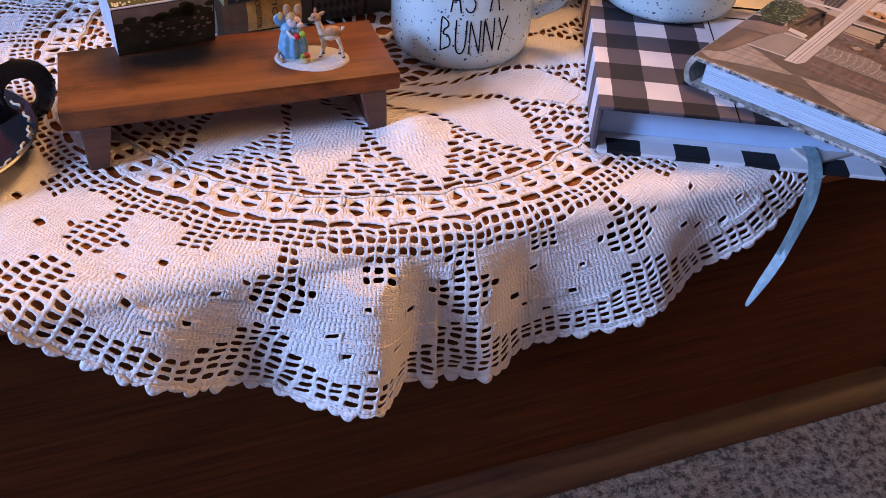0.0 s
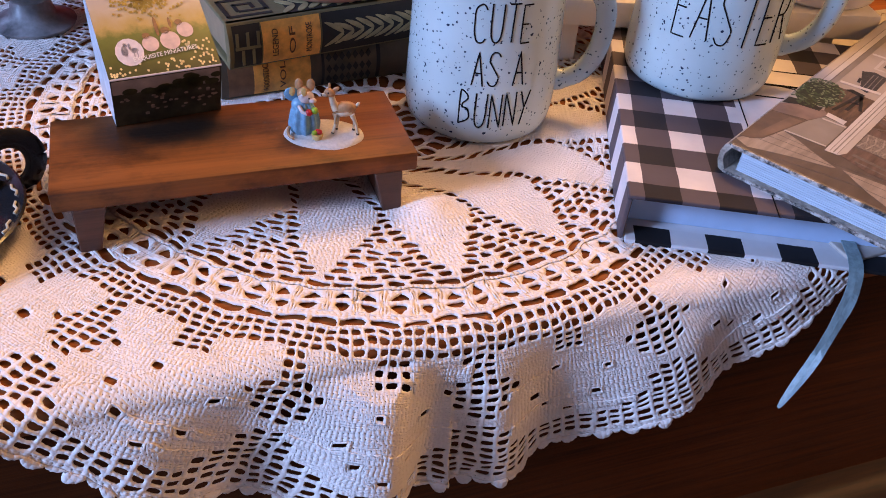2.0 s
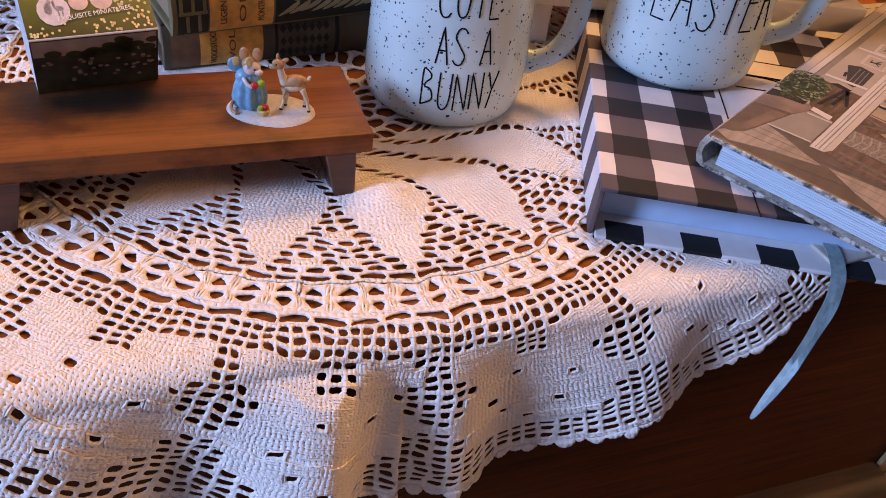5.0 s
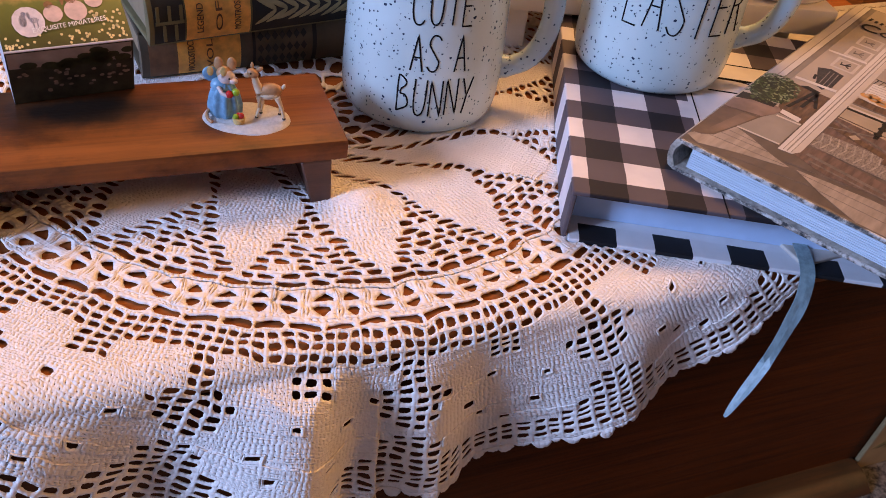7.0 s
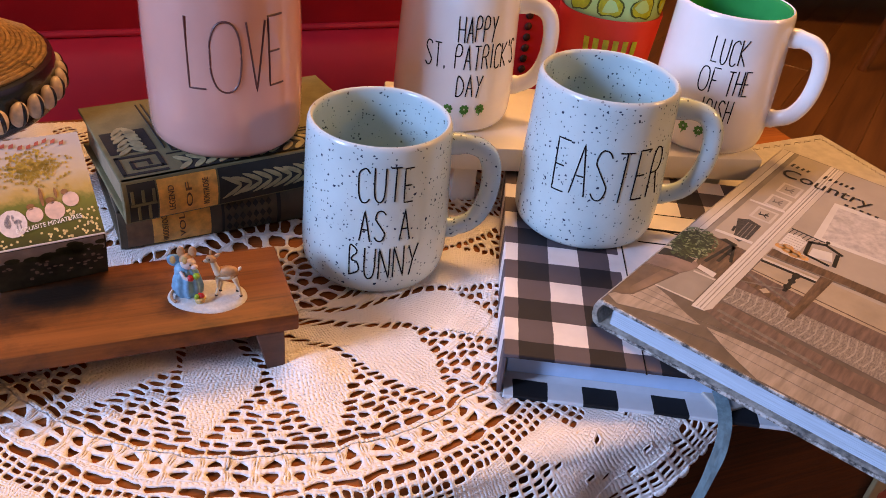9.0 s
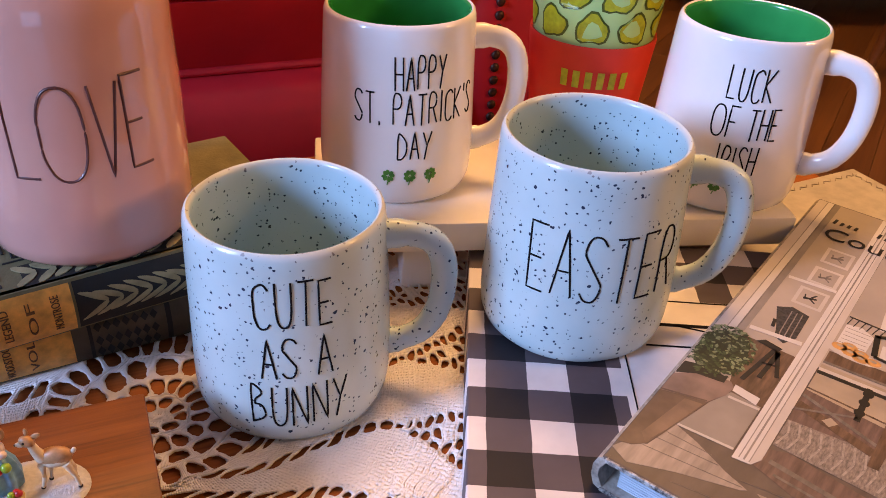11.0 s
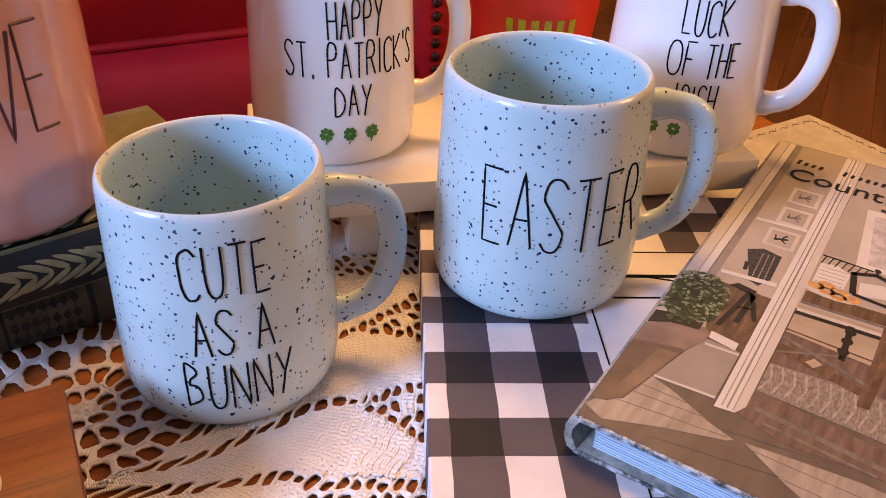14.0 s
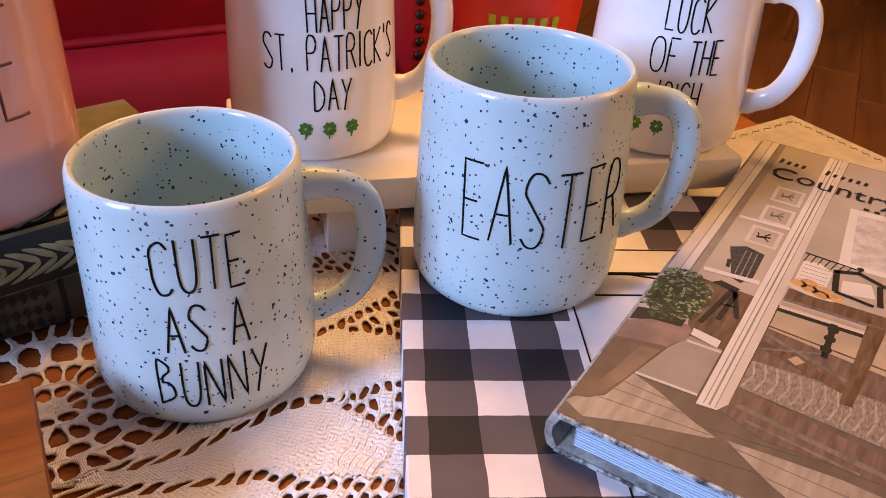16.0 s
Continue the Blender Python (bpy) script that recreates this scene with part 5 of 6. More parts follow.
def make_old_books():
    green = plain("faded_green_cloth", (0.150, 0.130, 0.060), 0.75, 0.2, 60, bumpy=0.35)
    brown = plain("worn_brown_cloth", (0.085, 0.064, 0.038), 0.75, 0.25, 60, bumpy=0.35)
    dark = plain("stamped_black", (0.014, 0.013, 0.010), 0.75, 0.3, 90, bumpy=0.2)
    gilt = plain("gilt_label", (0.78, 0.38, 0.075), 0.45, 0.25, 150, 0.1, 0.2)
    faded = plain("faded_gilt_lettering", (0.13, 0.055, 0.012), 0.5, 0.3, 150, bumpy=0)
    pages = plain("aged_pages", (0.26, 0.19, 0.11), 0.85, 0.1, 80, bumpy=0.1)
    for name, at, turn, cloth, L, W, th, lab, full in (
            ("old_book", (-0.143, 0.668, T + 0.003), 31, brown, 0.200, 0.128, 0.031, "worn brown cloth-bound old book with a gilt spine label", False),
            ("old_book", (-0.131, 0.656, T + 0.0345), 36, green, 0.205, 0.128, 0.0335, "faded green cloth-bound old book stamped with black leaves", True)):
        b = thing(name, pose(*at, 0, 0, turn), lab, "book", "stacked old books")
        part("front_cover", block((L, W, 0.0030), (L / 2, W / 2, th - 0.003), 0.0010), cloth, b)
        part("back_cover", block((L, W, 0.0030), (L / 2, W / 2, 0), 0.0010), cloth, b)
        part("page_block", block((L - 0.008, W - 0.008, th - 0.0064), (L / 2, W / 2, 0.0032)), pages, b, "yellowed page edges")
        bulge = 0.0045

        def spine_y(z):
            q = (z / th - 0.5) * 2
            return -bulge * (1 - q * q)
        sp = bmesh.new()
        zs = [th * k / 10 for k in range(11)]
        ring = [[sp.verts.new((x, spine_y(z), z)) for z in zs] + [sp.verts.new((x, 0.004, th)), sp.verts.new((x, 0.004, 0))] for x in (0, L)]
        n = len(ring[0])
        for k in range(n):
            sp.faces.new((ring[0][k], ring[0][(k + 1) % n], ring[1][(k + 1) % n], ring[1][k]))
        sp.faces.new(ring[0])
        sp.faces.new(ring[1])
        part("spine", sp, cloth, b, smooth=50)

        def patch(x0, x1, z0, z1, mat, nm, lift=0.0004, lab2=""):
            bm = bmesh.new()
            cols = []
            for x in (x0, x1):
                cols.append([bm.verts.new((x, spine_y(z0 + (z1 - z0) * k / 8) - lift, z0 + (z1 - z0) * k / 8)) for k in range(9)])
            for k in range(8):
                bm.faces.new((cols[0][k], cols[1][k], cols[1][k + 1], cols[0][k + 1]))
            for i in (0, 1):
                back = [bm.verts.new(v.co + Vector((0, lift + 0.0006, 0))) for v in cols[i]]
                for k in range(8):
                    bm.faces.new((cols[i][k], cols[i][k + 1], back[k + 1], back[k]))
            return part(nm, bm, mat, b, lab2, 60)
        patch(0.0235, 0.066, 0.0015, th - 0.0015, gilt, "spine_label", 0.0005, "tan gilt spine label")
        rows = (("LEGEND", "OF", "MONTROSE") if full else ("WOODSTOCK", "VOL"))
        for q, word in enumerate(rows):
            cu = bpy.data.curves.new("title", 'FONT')
            cu.body, cu.size, cu.extrude, cu.align_x, cu.align_y = word, 0.0062, 0.0002, 'CENTER', 'CENTER'
            tmp = bpy.data.objects.new("title", cu)
            scene.collection.objects.link(tmp)
            me = bpy.data.meshes.new_from_object(tmp)
            bpy.data.objects.remove(tmp)
            x0 = 0.0325 + q * 0.0125
            for v in me.vertices:
                lx, ly = v.co.x * (0.026 / max(0.001, 0.0044 * len(word))) * 0.9, v.co.y
                zz = th / 2 + lx
                v.co = (x0 - ly, spine_y(min(max(zz, 0), th)) - 0.0008 - v.co.z, zz)
            me.materials.append(faded)
            o = new("title", me)
            o.parent = b
        if full:
            patch(0.003, 0.0225, 0.0015, th - 0.0015, dark, "spine_panel", 0.0004)
            bm = bmesh.new()
            for k in range(5):
                fx, fz = 0.0055 + 0.0037 * k, th * (0.3 if k % 2 else 0.68)
                part("spine_ornament", block((0.0022, 0.0006, 0.011), (fx, spine_y(fz) - 0.0008, fz - 0.006), 0.0002, segs=1), cloth, b)
            part("spine_ornament", block((0.018, 0.0006, 0.002), (0.0128, spine_y(th * 0.5) - 0.0008, th * 0.5 - 0.001)), cloth, b)
            # leaf garland along the spine: dark ground, leaves in cloth colour standing out
            patch(0.0675, 0.203, 0.0015, th - 0.0015, dark, "spine_panel", 0.0004)
            leafm = plain("stamped_leaf_green", (0.30, 0.255, 0.13), 0.7, 0.25, 120, bumpy=0.3)
            bm = bmesh.new()
            rng = random.Random(6)
            for k in range(15):
                x = 0.084 + 0.0080 * k
                for sgn in (1, -1):
                    ang = radians(180 + sgn * (38 + rng.uniform(-5, 5)))
                    ln, wd = 0.0175, 0.0021
                    base = Vector((x, th * 0.5))
                    dvec = Vector((math.cos(ang), math.sin(ang)))
                    nv = Vector((-dvec.y, dvec.x)) * sgn
                    rims = []
                    for q in range(12):
                        tt = 2 * math.pi * q / 12
                        along = 0.5 - 0.5 * math.cos(tt)
                        p2 = base + dvec * (ln * along) + nv * (wd * math.sin(tt) * (1.1 - 0.5 * along) - 0.0030 * along * along)
                        zz = min(max(p2.y, 0.0014), th - 0.0014)
                        rims.append((p2.x, spine_y(zz) - 0.0006 - 0.0007 * along, zz))
                    verts = [bm.verts.new(p) for p in rims]
                    mid = [sum(p[q] for p in rims) / 12 for q in range(3)]
                    cv = bm.verts.new((mid[0], mid[1] - 0.0009, mid[2]))
                    for q in range(12):
                        bm.faces.new((verts[q], verts[(q + 1) % 12], cv))
            part("leaf_garland", bm, leafm, b, smooth=70)
            # stamped corner key and leaf sprays on the front board
            top = th + 0.0001
            for sx, sy, w2, h2 in ((0.020, 0.0085, 0.032, 0.0032), (0.0055, 0.022, 0.0032, 0.027), (0.020, 0.0345, 0.032, 0.0032), (0.0345, 0.0235, 0.0032, 0.019),
                                   (0.0245, 0.0155, 0.020, 0.0028), (0.0140, 0.0215, 0.0028, 0.012), (0.0205, 0.0265, 0.014, 0.0028), (0.026, 0.0225, 0.0028, 0.007)):
                part("stamped_key", block((w2, h2, 0.0003), (sx, sy, top)), dark, b)
            part("stamped_ground", block((0.155, 0.0215, 0.0002), (0.124, 0.0135, top)), dark, b)
            part("stamped_ground", block((0.0330, 0.036, 0.0002), (0.0200, 0.0585, top)), dark, b)
            sprays = [(0.054 + 0.0098 * k, 0.0135, 180) for k in range(15)] + [(0.0200, 0.0480 + 0.0068 * k, 270) for k in range(6)]
            for bx, by, way in sprays:
                for sgn in (1, -1):
                    ang = radians(way + sgn * 40 + rng.uniform(-6, 6))
                    dvec = Vector((math.cos(ang), math.sin(ang)))
                    nv = Vector((-dvec.y, dvec.x))
                    poly = []
                    for q in range(10):
                        tt = 2 * math.pi * q / 10
                        p2 = Vector((bx, by)) + dvec * (0.0150 * (0.5 - 0.5 * math.cos(tt))) + nv * (0.0025 * math.sin(tt))
                        poly.append((max(p2.x, 0.002), max(p2.y, 0.002)))
                    part("stamped_leaf", prism(poly, top + 0.0002, top + 0.0007, bmesh.new()), leafm, b)
            # a scrolled inner frame, in black line
            for p, q in (((0.040, 0.030), (0.196, 0.030)), ((0.042, 0.040), (0.042, 0.118)), ((0.046, 0.034), (0.046, 0.118)), ((0.046, 0.034), (0.196, 0.034))):
                part("stamped_line", tube([(*p, top), (*q, top)], 0.0007, 6), dark, b)
            for k in range(8):
                cx, cy = 0.054, 0.040 + 0.0095 * k
                curl = [(cx + (0.0045 - 0.0004 * q) * math.cos(q * 0.75 + k), cy + (0.0045 - 0.0004 * q) * math.sin(q * 0.75 + k), top) for q in range(10)]
                part("stamped_scroll", tube(curl, 0.0006, 6), dark, b)
        else:
            for k in range(7):
                for q in range(3):
                    bm = bmesh.new()
                    fx, fz = 0.080 + 0.0052 * k, th * (0.22 + 0.28 * q)
                    prism([(0.0022, 0), (0, 0.0035), (-0.0022, 0), (0, -0.0035)], 0, 0.0005, bm, Matrix.Translation((fx, spine_y(fz) - 0.0005, fz)) @ pose(0, 0, 0, 90, 0, 0))
                    part("spine_ornament", bm, dark, b)
            patch(0.0745, 0.0765, 0.0015, th - 0.0015, dark, "spine_band")
            patch(0.118, 0.121, 0.0015, th - 0.0015, dark, "spine_band")
            patch(0.005, 0.0285, 0.0015, th - 0.0015, plain("spine_rust", (0.16, 0.075, 0.03), 0.7, 0.3, 120), "spine_panel", 0.0003)


def make_gift_box():
    g = thing("gift_box", pose(-0.1415, 0.5725, T + 0.0437, 0, 0, 33), "small tapered card box printed with a garden picture", "box")
    w0, w1, d0, d1 = 0.062, 0.0625, 0.050, 0.062
    hf, hb = 0.036, 0.072
    front = plain("card_dark_print", (0.028, 0.028, 0.018), 0.6, 0.8, 90, bumpy=0.02)
    side = plain("card_pale_print", (0.55, 0.62, 0.68), 0.4, 0.2, 60, bumpy=0.02, coat=0.2)
    bm = bmesh.new()
    lo = [(-w0 / 2, 0, 0), (w0 / 2, 0, 0), (w0 / 2, d0, 0), (-w0 / 2, d0, 0)]
    hi = [(-w1 / 2, -0.012, hf), (w1 / 2, -0.012, hf), (w1 / 2, d1 - 0.008, hb), (-w1 / 2, d1 - 0.008, hb)]
    a = [bm.verts.new(p) for p in lo]
    c = [bm.verts.new(p) for p in hi]
    for k in range(4):
        f = bm.faces.new((a[k], a[(k + 1) % 4], c[(k + 1) % 4], c[k]))
        f.material_index = 0 if k in (0,) else 1
    bm.faces.new(a)
    bm.faces.new(c)
    part("carton", bm, [front, side], g)
    # lid picture: sky, tree, meadow and pale round flowers, laid on the sloping top
    p0, px, py = Vector(hi[0]), Vector(hi[1]) - Vector(hi[0]), Vector(hi[3]) - Vector(hi[0])
    nrm = px.cross(py).normalized()
    m, t, b = nt("meadow_print")
    v = coords(t, kind="UV")
    sep = t.nodes.new("ShaderNodeSeparateXYZ")
    t.links.new(v, sep.inputs[0])
    mo = node(t, "ShaderNodeMath")
    mo.operation = 'MULTIPLY_ADD'
    mo.inputs[1].default_value = 0.22
    t.links.new(noise_of(t, v, 7, 5, 0.6), mo.inputs[0])
    t.links.new(sep.outputs["Y"], mo.inputs[2])
    col = ramp(t, mo.outputs[0], [(0.10, (0.025, 0.030, 0.007)), (0.30, (0.075, 0.090, 0.013)), (0.48, (0.13, 0.15, 0.026)), (0.56, (0.44, 0.30, 0.09)), (0.75, (0.48, 0.39, 0.28)), (1.0, (0.42, 0.385, 0.38))])
    t.links.new(col, b.inputs["Base Color"])
    b.inputs["Roughness"].default_value = 0.3
    b.inputs["Coat Weight"].default_value = 0.3
    bm = bmesh.new()
    uv = bm.loops.layers.uv.new("uv")
    q = [bm.verts.new(p0 + nrm * 0.0006 + px * i + py * j) for i, j in ((0, 0), (1, 0), (1, 1), (0, 1))]
    f = bm.faces.new(q)
    for lp, co in zip(f.loops, ((0, 0), (1, 0), (1, 1), (0, 1))):
        lp[uv].uv = co
    part("lid", bm, m, g, "glossy meadow picture")

    def decal(name, items, mat):
        bm2 = bmesh.new()
        for cx, cy, rx, ry in items:
            ring = [bm2.verts.new(p0 + nrm * 0.0010 + px * (cx + rx * math.cos(2 * math.pi * k / 14)) + py * (cy + ry * math.sin(2 * math.pi * k / 14))) for k in range(14)]
            bm2.faces.new(ring)
        return part(name, bm2, mat, g)
    rng = random.Random(9)
    decal("printed_tree", [(min(0.88, max(0.12, 0.50 + rng.gauss(0, 0.13))), min(0.92, max(0.50, 0.70 + rng.gauss(0, 0.085))), 0.011, 0.011) for k in range(420)], plain("tree_print", (0.36, 0.24, 0.04), 0.35, 0.4, 300, bumpy=0))
    decal("printed_seal", [(0.24, 0.22, 0.125, 0.125)], plain("seal_print", (0.66, 0.58, 0.58), 0.35, 0.12, 300, bumpy=0))
    decal("printed_blossom", [(0.44, 0.27, 0.075, 0.07), (0.62, 0.28, 0.09, 0.085), (0.78, 0.36, 0.075, 0.07)], plain("blossom_print", (0.62, 0.44, 0.38), 0.35, 0.15, 200, bumpy=0))
    decal("printed_leaf", [(0.42, 0.345, 0.036, 0.030), (0.60, 0.375, 0.042, 0.034), (0.74, 0.435, 0.034, 0.028), (0.53, 0.42, 0.018, 0.09), (0.66, 0.44, 0.014, 0.05)], plain("russet_print", (0.22, 0.10, 0.045), 0.35, 0.4, 300, bumpy=0))
    decal("printed_mark", [(0.20, 0.23, 0.030, 0.050), (0.215, 0.285, 0.020, 0.020), (0.285, 0.23, 0.036, 0.022), (0.275, 0.19, 0.006, 0.03), (0.305, 0.19, 0.006, 0.03), (0.25, 0.27, 0.012, 0.03)], plain("grey_print", (0.30, 0.28, 0.30), 0.35, 0.3, 300, bumpy=0))
    decal("printed_flower", [(rng.uniform(0.03, 0.98), rng.uniform(0.02, 0.12), 0.011, 0.011) for k in range(46)] + [(rng.uniform(0.72, 0.98), rng.uniform(0.08, 0.26), 0.012, 0.012) for k in range(26)],
          plain("flower_print", (0.62, 0.52, 0.26), 0.35, 0.3, 300, bumpy=0))
    # the front carries the same garden at dusk: a strip of grey sky, dark trees, pale flowers
    f0, fx, fz = Vector(lo[0]), Vector(lo[1]) - Vector(lo[0]), Vector(hi[0]) - Vector(lo[0])
    fn = fx.cross(fz).normalized()

    def on_front(name, items, mat, lift):
        bm3 = bmesh.new()
        for cx, cy, rx, ry in items:
            bm3.faces.new([bm3.verts.new(f0 + fn * lift + fx * min(0.99, max(0.01, cx + rx * math.cos(2 * math.pi * k / 10))) + fz * min(0.99, max(0.01, cy + ry * math.sin(2 * math.pi * k / 10)))) for k in range(10)])
        return part(name, bm3, mat, g)
    bm = bmesh.new()
    bm.faces.new([bm.verts.new(f0 + fn * 0.0003 + fx * i + fz * j) for i, j in ((0.01, 0.70), (0.99, 0.66), (0.99, 0.98), (0.01, 0.98))])
    part("printed_sky", bm, plain("dusk_sky_print", (0.25, 0.22, 0.215), 0.6, 0.35, 60, bumpy=0), g)
    tagged(on_front("printed_bush", [(rng.uniform(0.02, 0.98), rng.uniform(0.64, 0.74), 0.07, 0.07) for k in range(16)] + [(0.72 + rng.gauss(0, 0.09), 0.84 + rng.gauss(0, 0.05), 0.06, 0.06) for k in range(12)],
                    plain("dusk_tree_print", (0.02, 0.024, 0.008), 0.6, 0.5, 300, bumpy=0), 0.0005), kind="stuff")
    tagged(on_front("printed_flower", [(rng.uniform(0.05, 0.95), rng.uniform(0.20, 0.60), 0.02, 0.025) for k in range(34)],
                    plain("dusk_flower_print", (0.20, 0.15, 0.13), 0.6, 0.5, 300, bumpy=0), 0.0007), kind="stuff")
    # a red title too fine to read, as short bars
    for k in range(9):
        bx, by = 0.20 + 0.075 * k, 0.90 + 0.02 * math.sin(k * 1.3)
        bm = bmesh.new()
        bm.faces.new([bm.verts.new(p0 + nrm * 0.0012 + px * (bx + i) + py * (by + j)) for i, j in ((0, 0), (0.045, 0.01), (0.055, 0.05), (0.012, 0.035))])
        part("title_bar", bm, M_INKRED, g)
    # words on the lid
    cu = bpy.data.curves.new("lid_words", 'FONT')
    cu.body, cu.size, cu.extrude = "EXQUISITE MINIATURES", 0.0042, 0.00005
    tmp = bpy.data.objects.new("lid_words", cu)
    scene.collection.objects.link(tmp)
    me = bpy.data.meshes.new_from_object(tmp)
    bpy.data.objects.remove(tmp)
    ex, ey = px.normalized(), py.normalized()
    for v2 in me.vertices:
        v2.co = p0 + px * 0.25 + py * 0.125 + nrm * (0.0014 + v2.co.z) + ex * (v2.co.x * 0.82) + ey * (v2.co.y + v2.co.x * 0.08)
    me.materials.append(M_PAPER)
    o = new("lid_words", me)
    o.parent = g
    bm = bmesh.new()
    tube([p0 + nrm * 0.0006, p0 + px + nrm * 0.0006], 0.0006, 6, bm)
    part("lid_edge", bm, plain("card_edge", (0.6, 0.57, 0.55), 0.6, 0.1), g)


def make_figurine():
    """A small painted group: one plain mesh in several glazes."""
    glazes = [plain("snow_glaze", (0.80, 0.76, 0.72), 0.3, 0.10, 500, bumpy=0.9), plain("dress_blue", (0.16, 0.33, 0.46), 0.35, 0.25, 300, bumpy=0.1), plain("fur_tan", (0.42, 0.22, 0.10), 0.4, 0.25, 300, bumpy=0.1),
              plain("face_pale", (0.62, 0.50, 0.46), 0.35, 0.15, 300, bumpy=0), plain("apple_red", (0.50, 0.02, 0.02), 0.3, 0.2, 300, bumpy=0), plain("apple_green", (0.25, 0.38, 0.03), 0.3, 0.2, 300, bumpy=0),
              plain("fawn_cream", (0.66, 0.52, 0.36), 0.35, 0.15, 300, bumpy=0), plain("dark_detail", (0.02, 0.012, 0.01), 0.3, 0.1, bumpy=0), plain("straw", (0.52, 0.34, 0.12), 0.5, 0.25, 400, bumpy=0.2)]
    bm = bmesh.new()

    def add(slot, fresh):
        for f in fresh.faces:
            f.material_index = slot
        joined(bm, fresh)
    add(0, lathe(((0, 0), (0.0255, 0), (0.0262, 0.0012), (0.0258, 0.0026), (0.020, 0.0038), (0, 0.0042)), 40, None, 0.06, 3.0, squash=(1, 0.72)))
    # skirted figure
    skirt = bmesh.new()
    rings = []
    for r, z in ((0.0074, 0.0035), (0.0092, 0.0060), (0.0096, 0.0110), (0.0082, 0.0180), (0.0056, 0.0230), (0.0042, 0.0250)):
        rings.append([skirt.verts.new((-0.0125 + r * (1 + 0.09 * math.cos(9 * 2 * math.pi * k / 54)) * math.cos(2 * math.pi * k / 54), 0.001 + 0.86 * r * (1 + 0.09 * math.cos(9 * 2 * math.pi * k / 54)) * math.sin(2 * math.pi * k / 54), z)) for k in range(54)])
    for a, b in zip(rings, rings[1:]):
        for k in range(54):
            skirt.faces.new((a[k], a[(k + 1) % 54], b[(k + 1) % 54], b[k]))
    skirt.faces.new(rings[-1])
    add(1, skirt)
    add(1, ball(0.0048, (-0.0145, 0.0005, 0.0225), (1.2, 1.0, 1.0)))
    add(1, ball(0.0045, (-0.0195, 0.0035, 0.0275), (1.3, 0.35, 1.0), rot=(0, 35, 20)))
    add(3, ball(0.0044, (-0.0105, -0.0015, 0.0290), (1.15, 1.0, 0.95)))
    add(2, ball(0.0044, (-0.0118, 0.0002, 0.0305), (1.05, 1.0, 0.95)))
    add(3, ball(0.0020, (-0.0065, -0.0040, 0.0280), (1.3, 1.0, 0.9)))
    for x, y in ((-0.0150, 0.0010), (-0.0078, 0.0015)):
        add(2, ball(0.0036, (x, y, 0.0358), (0.75, 0.35, 1.15)))
        add(8, ball(0.0027, (x + 0.0002, y - 0.0009, 0.0356), (0.7, 0.25, 1.1)))
    add(7, ball(0.0006, (-0.0085, -0.0052, 0.0298)))
    add(4, ball(0.0023, (-0.0085, -0.0072, 0.0212)))
    add(5, ball(0.0023, (-0.0050, -0.0062, 0.0222)))
    add(3, tube([(-0.015, -0.004, 0.0235), (-0.0125, -0.0075, 0.0215), (-0.0095, -0.0080, 0.0205)], 0.0012, 8))
    add(2, tube(chaikin([(-0.020, -0.001, 0.0090), (-0.0225, -0.004, 0.0060), (-0.0215, -0.008, 0.0045), (-0.0185, -0.0105, 0.0042)], 2), 0.0010, 8))
    add(8, lathe(((0, 0.0036), (0.0030, 0.0036), (0.0038, 0.0070), (0.0035, 0.0072), (0, 0.0066)), 16))
    for f in bm.faces:
        if f.material_index == 8:
            for v in f.verts:
                v.tag = True
    bmesh.ops.translate(bm, verts=[v for v in bm.verts if v.tag], vec=(-0.0035, -0.0085, 0))
    add(4, ball(0.0018, (-0.0022, -0.0080, 0.0082)))
    add(4, ball(0.0016, (-0.0035, -0.0070, 0.0080)))
    add(5, ball(0.0017, (-0.0052, -0.0090, 0.0080)))
    before = set(bm.verts)
    # fawn
    add(2, ball(0.0056, (0.0100, 0.002, 0.0195), (1.45, 0.72, 0.82), rot=(0, -8, 0)))
    add(6, ball(0.0046, (0.0100, 0.0012, 0.0178), (1.35, 0.72, 0.7), rot=(0, -8, 0)))
    add(6, tube([(0.0050, 0.0012, 0.0195), (0.0030, 0.0005, 0.0245), (0.0020, 0.0, 0.0290)], [0.0030, 0.0022, 0.0018], 10))
    add(2, ball(0.0031, (0.0012, -0.0004, 0.0305), (1.15, 0.8, 0.85), rot=(0, 20, 0)))
    add(6, ball(0.0016, (-0.0018, -0.0008, 0.0292), (1.4, 0.8, 0.8)))
    add(7, ball(0.0006, (-0.0039, -0.0009, 0.0290)))
    add(7, ball(0.0006, (0.0004, -0.0026, 0.0312)))
    add(2, ball(0.0022, (0.0048, 0.0006, 0.0325), (1.2, 0.35, 0.6), rot=(0, -30, 0)))
    add(2, ball(0.0020, (0.0008, 0.0016, 0.0338), (0.5, 0.35, 1.1)))
    for x0, x1, y in ((0.0045, 0.0030, -0.0012), (0.0055, 0.0050, 0.0042), (0.0150, 0.0190, -0.0010), (0.0145, 0.0160, 0.0045)):
        add(6, tube([(x0, y * 0.5, 0.0170), ((x0 + x1) / 2 + 0.001, y, 0.0105), (x1, y, 0.0042)], [0.0019, 0.0010, 0.0008], 8))
        add(7, ball(0.0011, (x1, y, 0.0042), (1, 1, 0.8)))
    add(6, ball(0.0016, (0.0185, 0.002, 0.0225), (0.7, 0.5, 1.2), rot=(0, 30, 0)))
    for v in bm.verts:
        if v not in before:
            v.co.x += 0.0028
            v.co.z = 0.0042 + (v.co.z - 0.0042) * 1.06
    f = part("figurine", bm, glazes, smooth=70)
